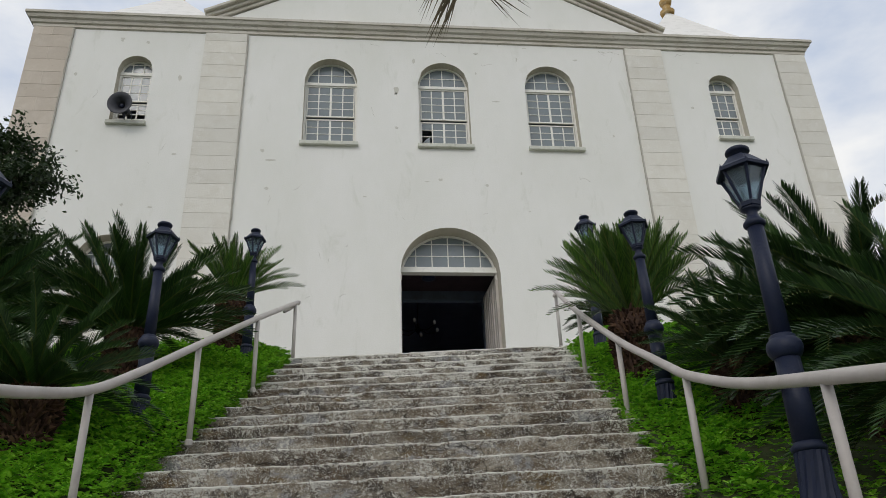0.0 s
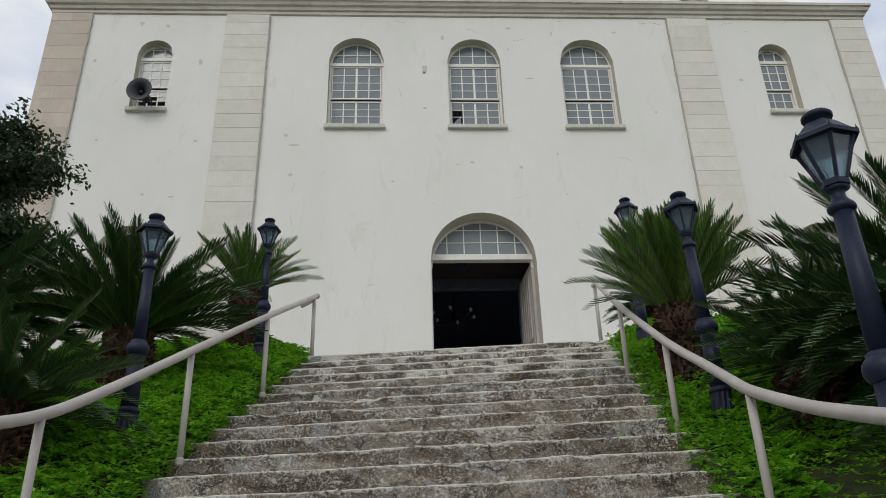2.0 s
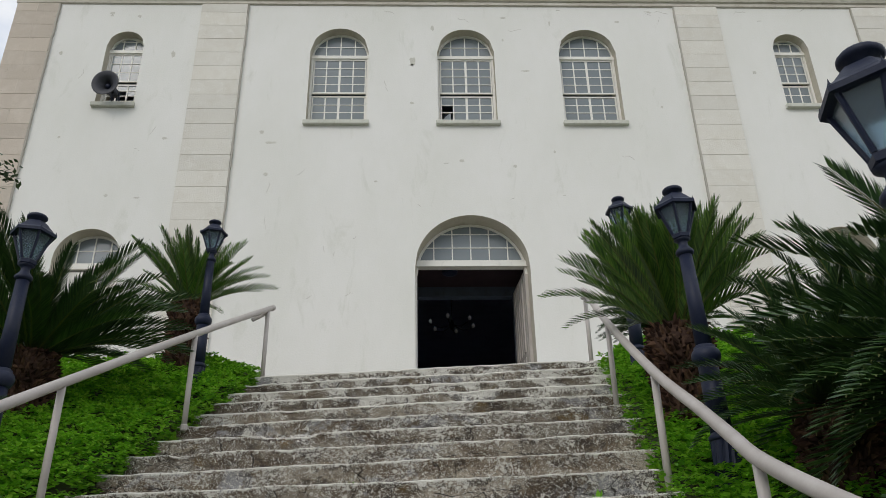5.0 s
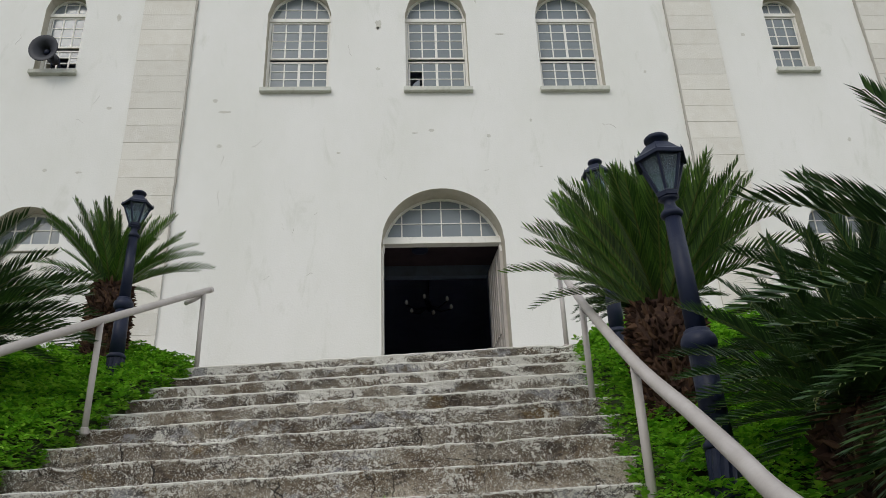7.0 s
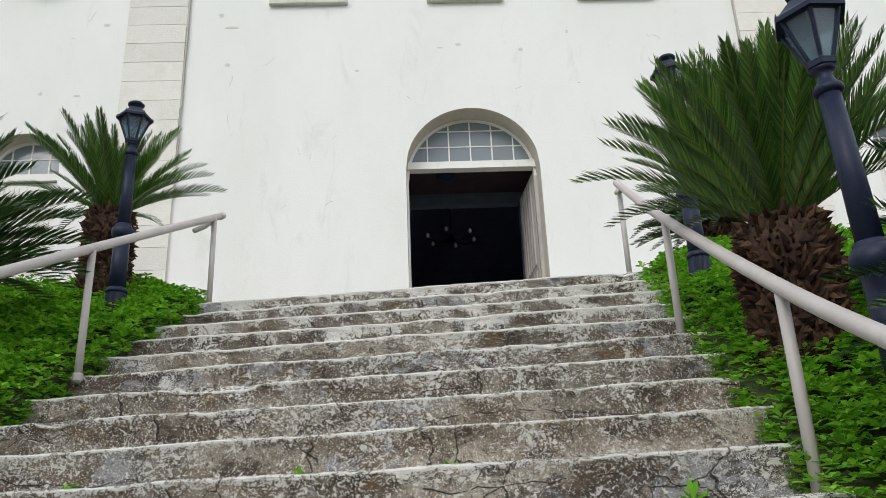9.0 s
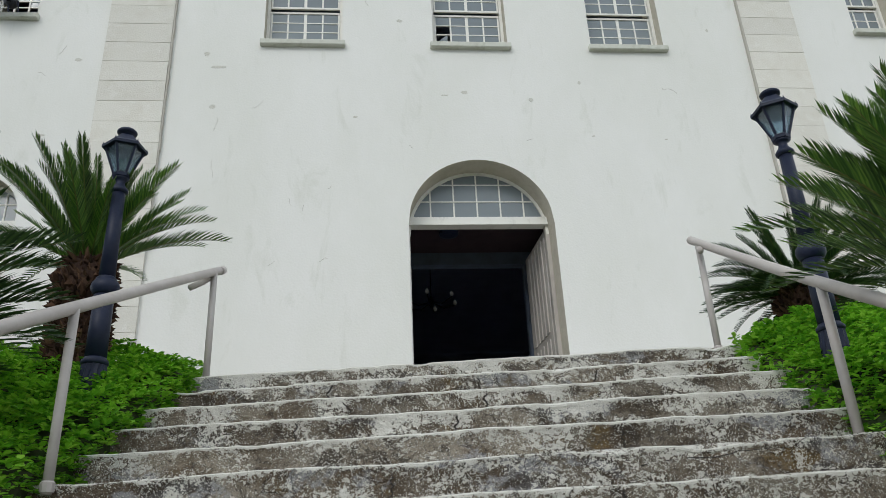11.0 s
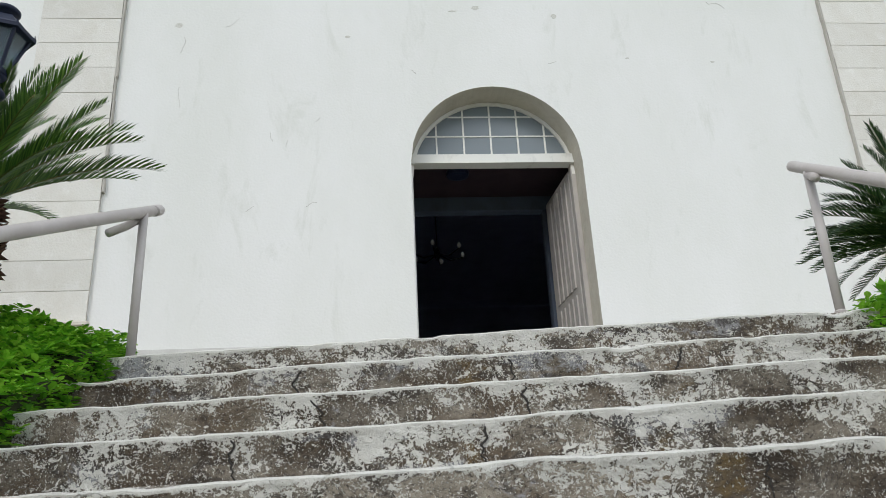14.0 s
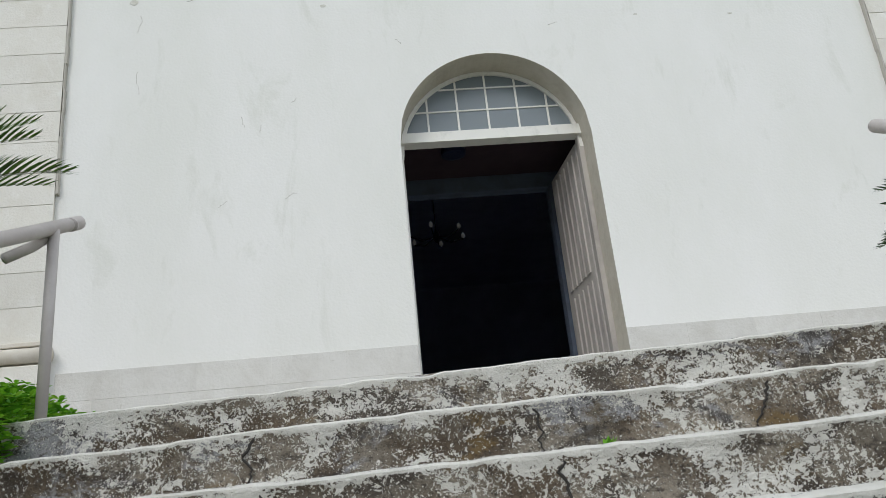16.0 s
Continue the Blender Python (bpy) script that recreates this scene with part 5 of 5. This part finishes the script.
def hairline(x, z, length, ang, seed):
    rnd = random.Random(seed)
    bm = bmesh.new()
    n = 6
    p = (x, z)
    for k in range(n):
        a = ang + rnd.uniform(-0.7, 0.7)
        q = (p[0] + math.cos(a) * length / n, p[1] + math.sin(a) * length / n)
        w = rnd.uniform(0.0012, 0.003)
        nx, nz = -math.sin(a) * w, math.cos(a) * w
        prism(bm, [(p[0] - nx, p[1] - nz), (q[0] - nx, q[1] - nz), (q[0] + nx, q[1] + nz), (p[0] + nx, p[1] + nz)], YF - 0.003, YF + 0.001)
        p = q
    part("hairline_crack", bm, M_HAIR, WALL_S)


for i, (x, z, w, h) in enumerate(((0.92, 12.55, 0.07, 0.12), (1.35, 13.45, 0.04, 0.08), (-2.1, 10.75, 0.05, 0.05), (3.3, 12.3, 0.10, 0.02), (-4.0, 10.6, 0.06, 0.03), (2.9, 13.75, 0.08, 0.03), (3.9, 13.6, 0.02, 0.07), (5.4, 13.65, 0.06, 0.03), (-4.1, 12.7, 0.05, 0.10), (-1.9, 10.5, 0.12, 0.03), (0.2, 9.6, 0.05, 0.02))):
    scar(x, z, w, h, 50 + i)
WEAR = random.Random(77)
for i in range(46):
    x = WEAR.uniform(-2.5, 6.5) if i % 3 else WEAR.choice((WEAR.uniform(-6.5, -3.8), WEAR.uniform(7.8, 10.4)))
    z = EAVES - 0.15 - 2.6 * WEAR.random() ** 1.8 if i % 4 else WEAR.uniform(8.9, 10.7)
    if all(abs(x - c) > h + 0.12 or not b - 0.2 < z < sp + h + 0.12 for c, h, b, sp in WINDOWS + SIDE_WINDOWS + [DOOR]):
        if i % 2 or z < 11:
            scar(x, z, WEAR.uniform(0.015, 0.07), WEAR.uniform(0.01, 0.05), 300 + i)
        else:
            hairline(x, z, WEAR.uniform(0.08, 0.35), WEAR.uniform(-0.6, 1.6), 300 + i)
for i, (x, z, ln, a) in enumerate(((-1.9, 9.35, 0.25, 1.3), (-1.85, 8.55, 0.30, 1.6), (-1.35, 9.75, 0.22, 0.5), (-0.75, 8.2, 0.14, -1.0), (-0.55, 8.0, 0.1, 1.4), (-0.2, 8.35, 0.08, 0.9), (1.0, 9.1, 0.1, -0.8), (-1.0, 7.15, 0.12, 0.6), (-0.3, 7.2, 0.15, 0.4), (5.1, 10.2, 0.3, -0.35), (2.8, 9.2, 0.12, 0.2), (3.0, 13.4, 0.3, -0.1), (-4.3, 10.7, 0.2, 0.9), (-4.55, 10.35, 0.15, -0.3))):
    hairline(x, z, ln, a, 80 + i)


# ---- pilasters, plinth: blocks one by one ----
BLOCKS = {}


def block(parent, material, x0, x1, y0, y1, z0, z1):
    key = (round(x1 - x0, 2), round(y1 - y0, 3), round(z1 - z0, 3), material.name)
    if key not in BLOCKS:
        a, b, c = key[0] / 2, key[1] / 2, key[2] / 2
        BLOCKS[key] = mesh_of("stone_block", soft_box(-a, a, -b, b, -c, c, 0.002))
    part("stone_block", BLOCKS[key], material, parent, "", Matrix.Translation(((x0 + x1) / 2, (y0 + y1) / 2 + random.uniform(-0.0015, 0.0015), (z0 + z1) / 2)))


def pilaster(x0, x1, material, split, label):
    p = base("trim_pilaster", Matrix(), label, "pilaster", kind="structure")
    part("backing", box(bmesh.new(), x0 + 0.01, x1 - 0.01, YF - 0.045, YF - 0.001, GROUND, EAVES - 0.07), M_JOINT, p, "grey mortar of the joints")
    part("base_block", soft_box(x0 - 0.06, x1 + 0.06, YF - 0.13, YF - 0.046, GROUND - 0.05, 5.60, 0.012), material, p)
    bm = bmesh.new()
    tube(bm, [(x0 - 0.09, YF - 0.09, 5.70), ((x0 + x1) / 2, YF - 0.09, 5.70), (x1 + 0.09, YF - 0.09, 5.70)], 0.075, 12)
    part("torus", bm, M_MOULD, p, "rounded cream base moulding", smooth=True)
    part("fillet", soft_box(x0 - 0.05, x1 + 0.05, YF - 0.12, YF - 0.046, 5.782, 5.83, 0.008), M_MOULD, p)
    z, i = 5.835, 0
    while z < EAVES - 0.08:
        top = min(z + 0.363, EAVES - 0.07)
        if split and i % 2 == 0:
            cut = x0 + (x1 - x0) * 0.5
            block(p, material, x0, cut - 0.004, YF - 0.053, YF - 0.046, z, top - 0.005)
            block(p, material, cut + 0.004, x1, YF - 0.053, YF - 0.046, z, top - 0.005)
        else:
            block(p, material, x0, x1, YF - 0.053, YF - 0.046, z, top - 0.005)
        z, i = top, i + 1


pilaster(-3.63, -2.65, M_STONE, False, "off-white block pilaster with fine level joints")
pilaster(6.70, 7.65, M_STONE, False, "off-white block pilaster with chipped edge")
pilaster(XL, -6.69, M_TAN, True, "tan stone corner pilaster of staggered blocks")
pilaster(10.69, XR, M_STONE, False, "off-white corner pilaster with fine joints")

def edge_groove(x, seed):
    """The open joint where a pilaster meets the plaster."""
    rnd = random.Random(seed)
    bm = bmesh.new()
    z = 7.4
    while z < EAVES - 0.1:
        h = rnd.uniform(0.1, 0.35)
        w = rnd.uniform(0.006, 0.014)
        o = rnd.uniform(-0.004, 0.004)
        box(bm, x + o - w, x + o + w, YF - 0.058, YF - 0.001, z, min(z + h, EAVES - 0.08))
        z += h
    part("open_joint", bm, M_HAIR, WALL_S, "dark open joint beside the pilaster")


edge_groove(-2.632, 1)
edge_groove(6.682, 2)
edge_groove(10.672, 3)
edge_groove(-6.672, 4)
PLINTH = base("trim_plinth", Matrix(), "low plinth of painted stone blocks along the church front", "plinth", kind="structure")
for xa, xb in ((-2.54, DOOR[0] - DOOR[1]), (DOOR[0] + DOOR[1], 6.58)):
    for z0, z1, off, proud in ((GROUND, 4.80, 0.0, 0.03), (4.80, 5.235, 0.36, 0.03), (5.235, 5.52, 0.1, 0.012)):
        x = xa - off
        while x < xb - 0.02:
            a, b = max(x, xa), min(x + 0.72, xb)
            if b - a > 0.05:
                block(PLINTH, M_PLINTH, a + 0.002, b - 0.002, YF - proud, YF - 0.001, z0 + 0.003, z1 - 0.003)
            x += 0.72
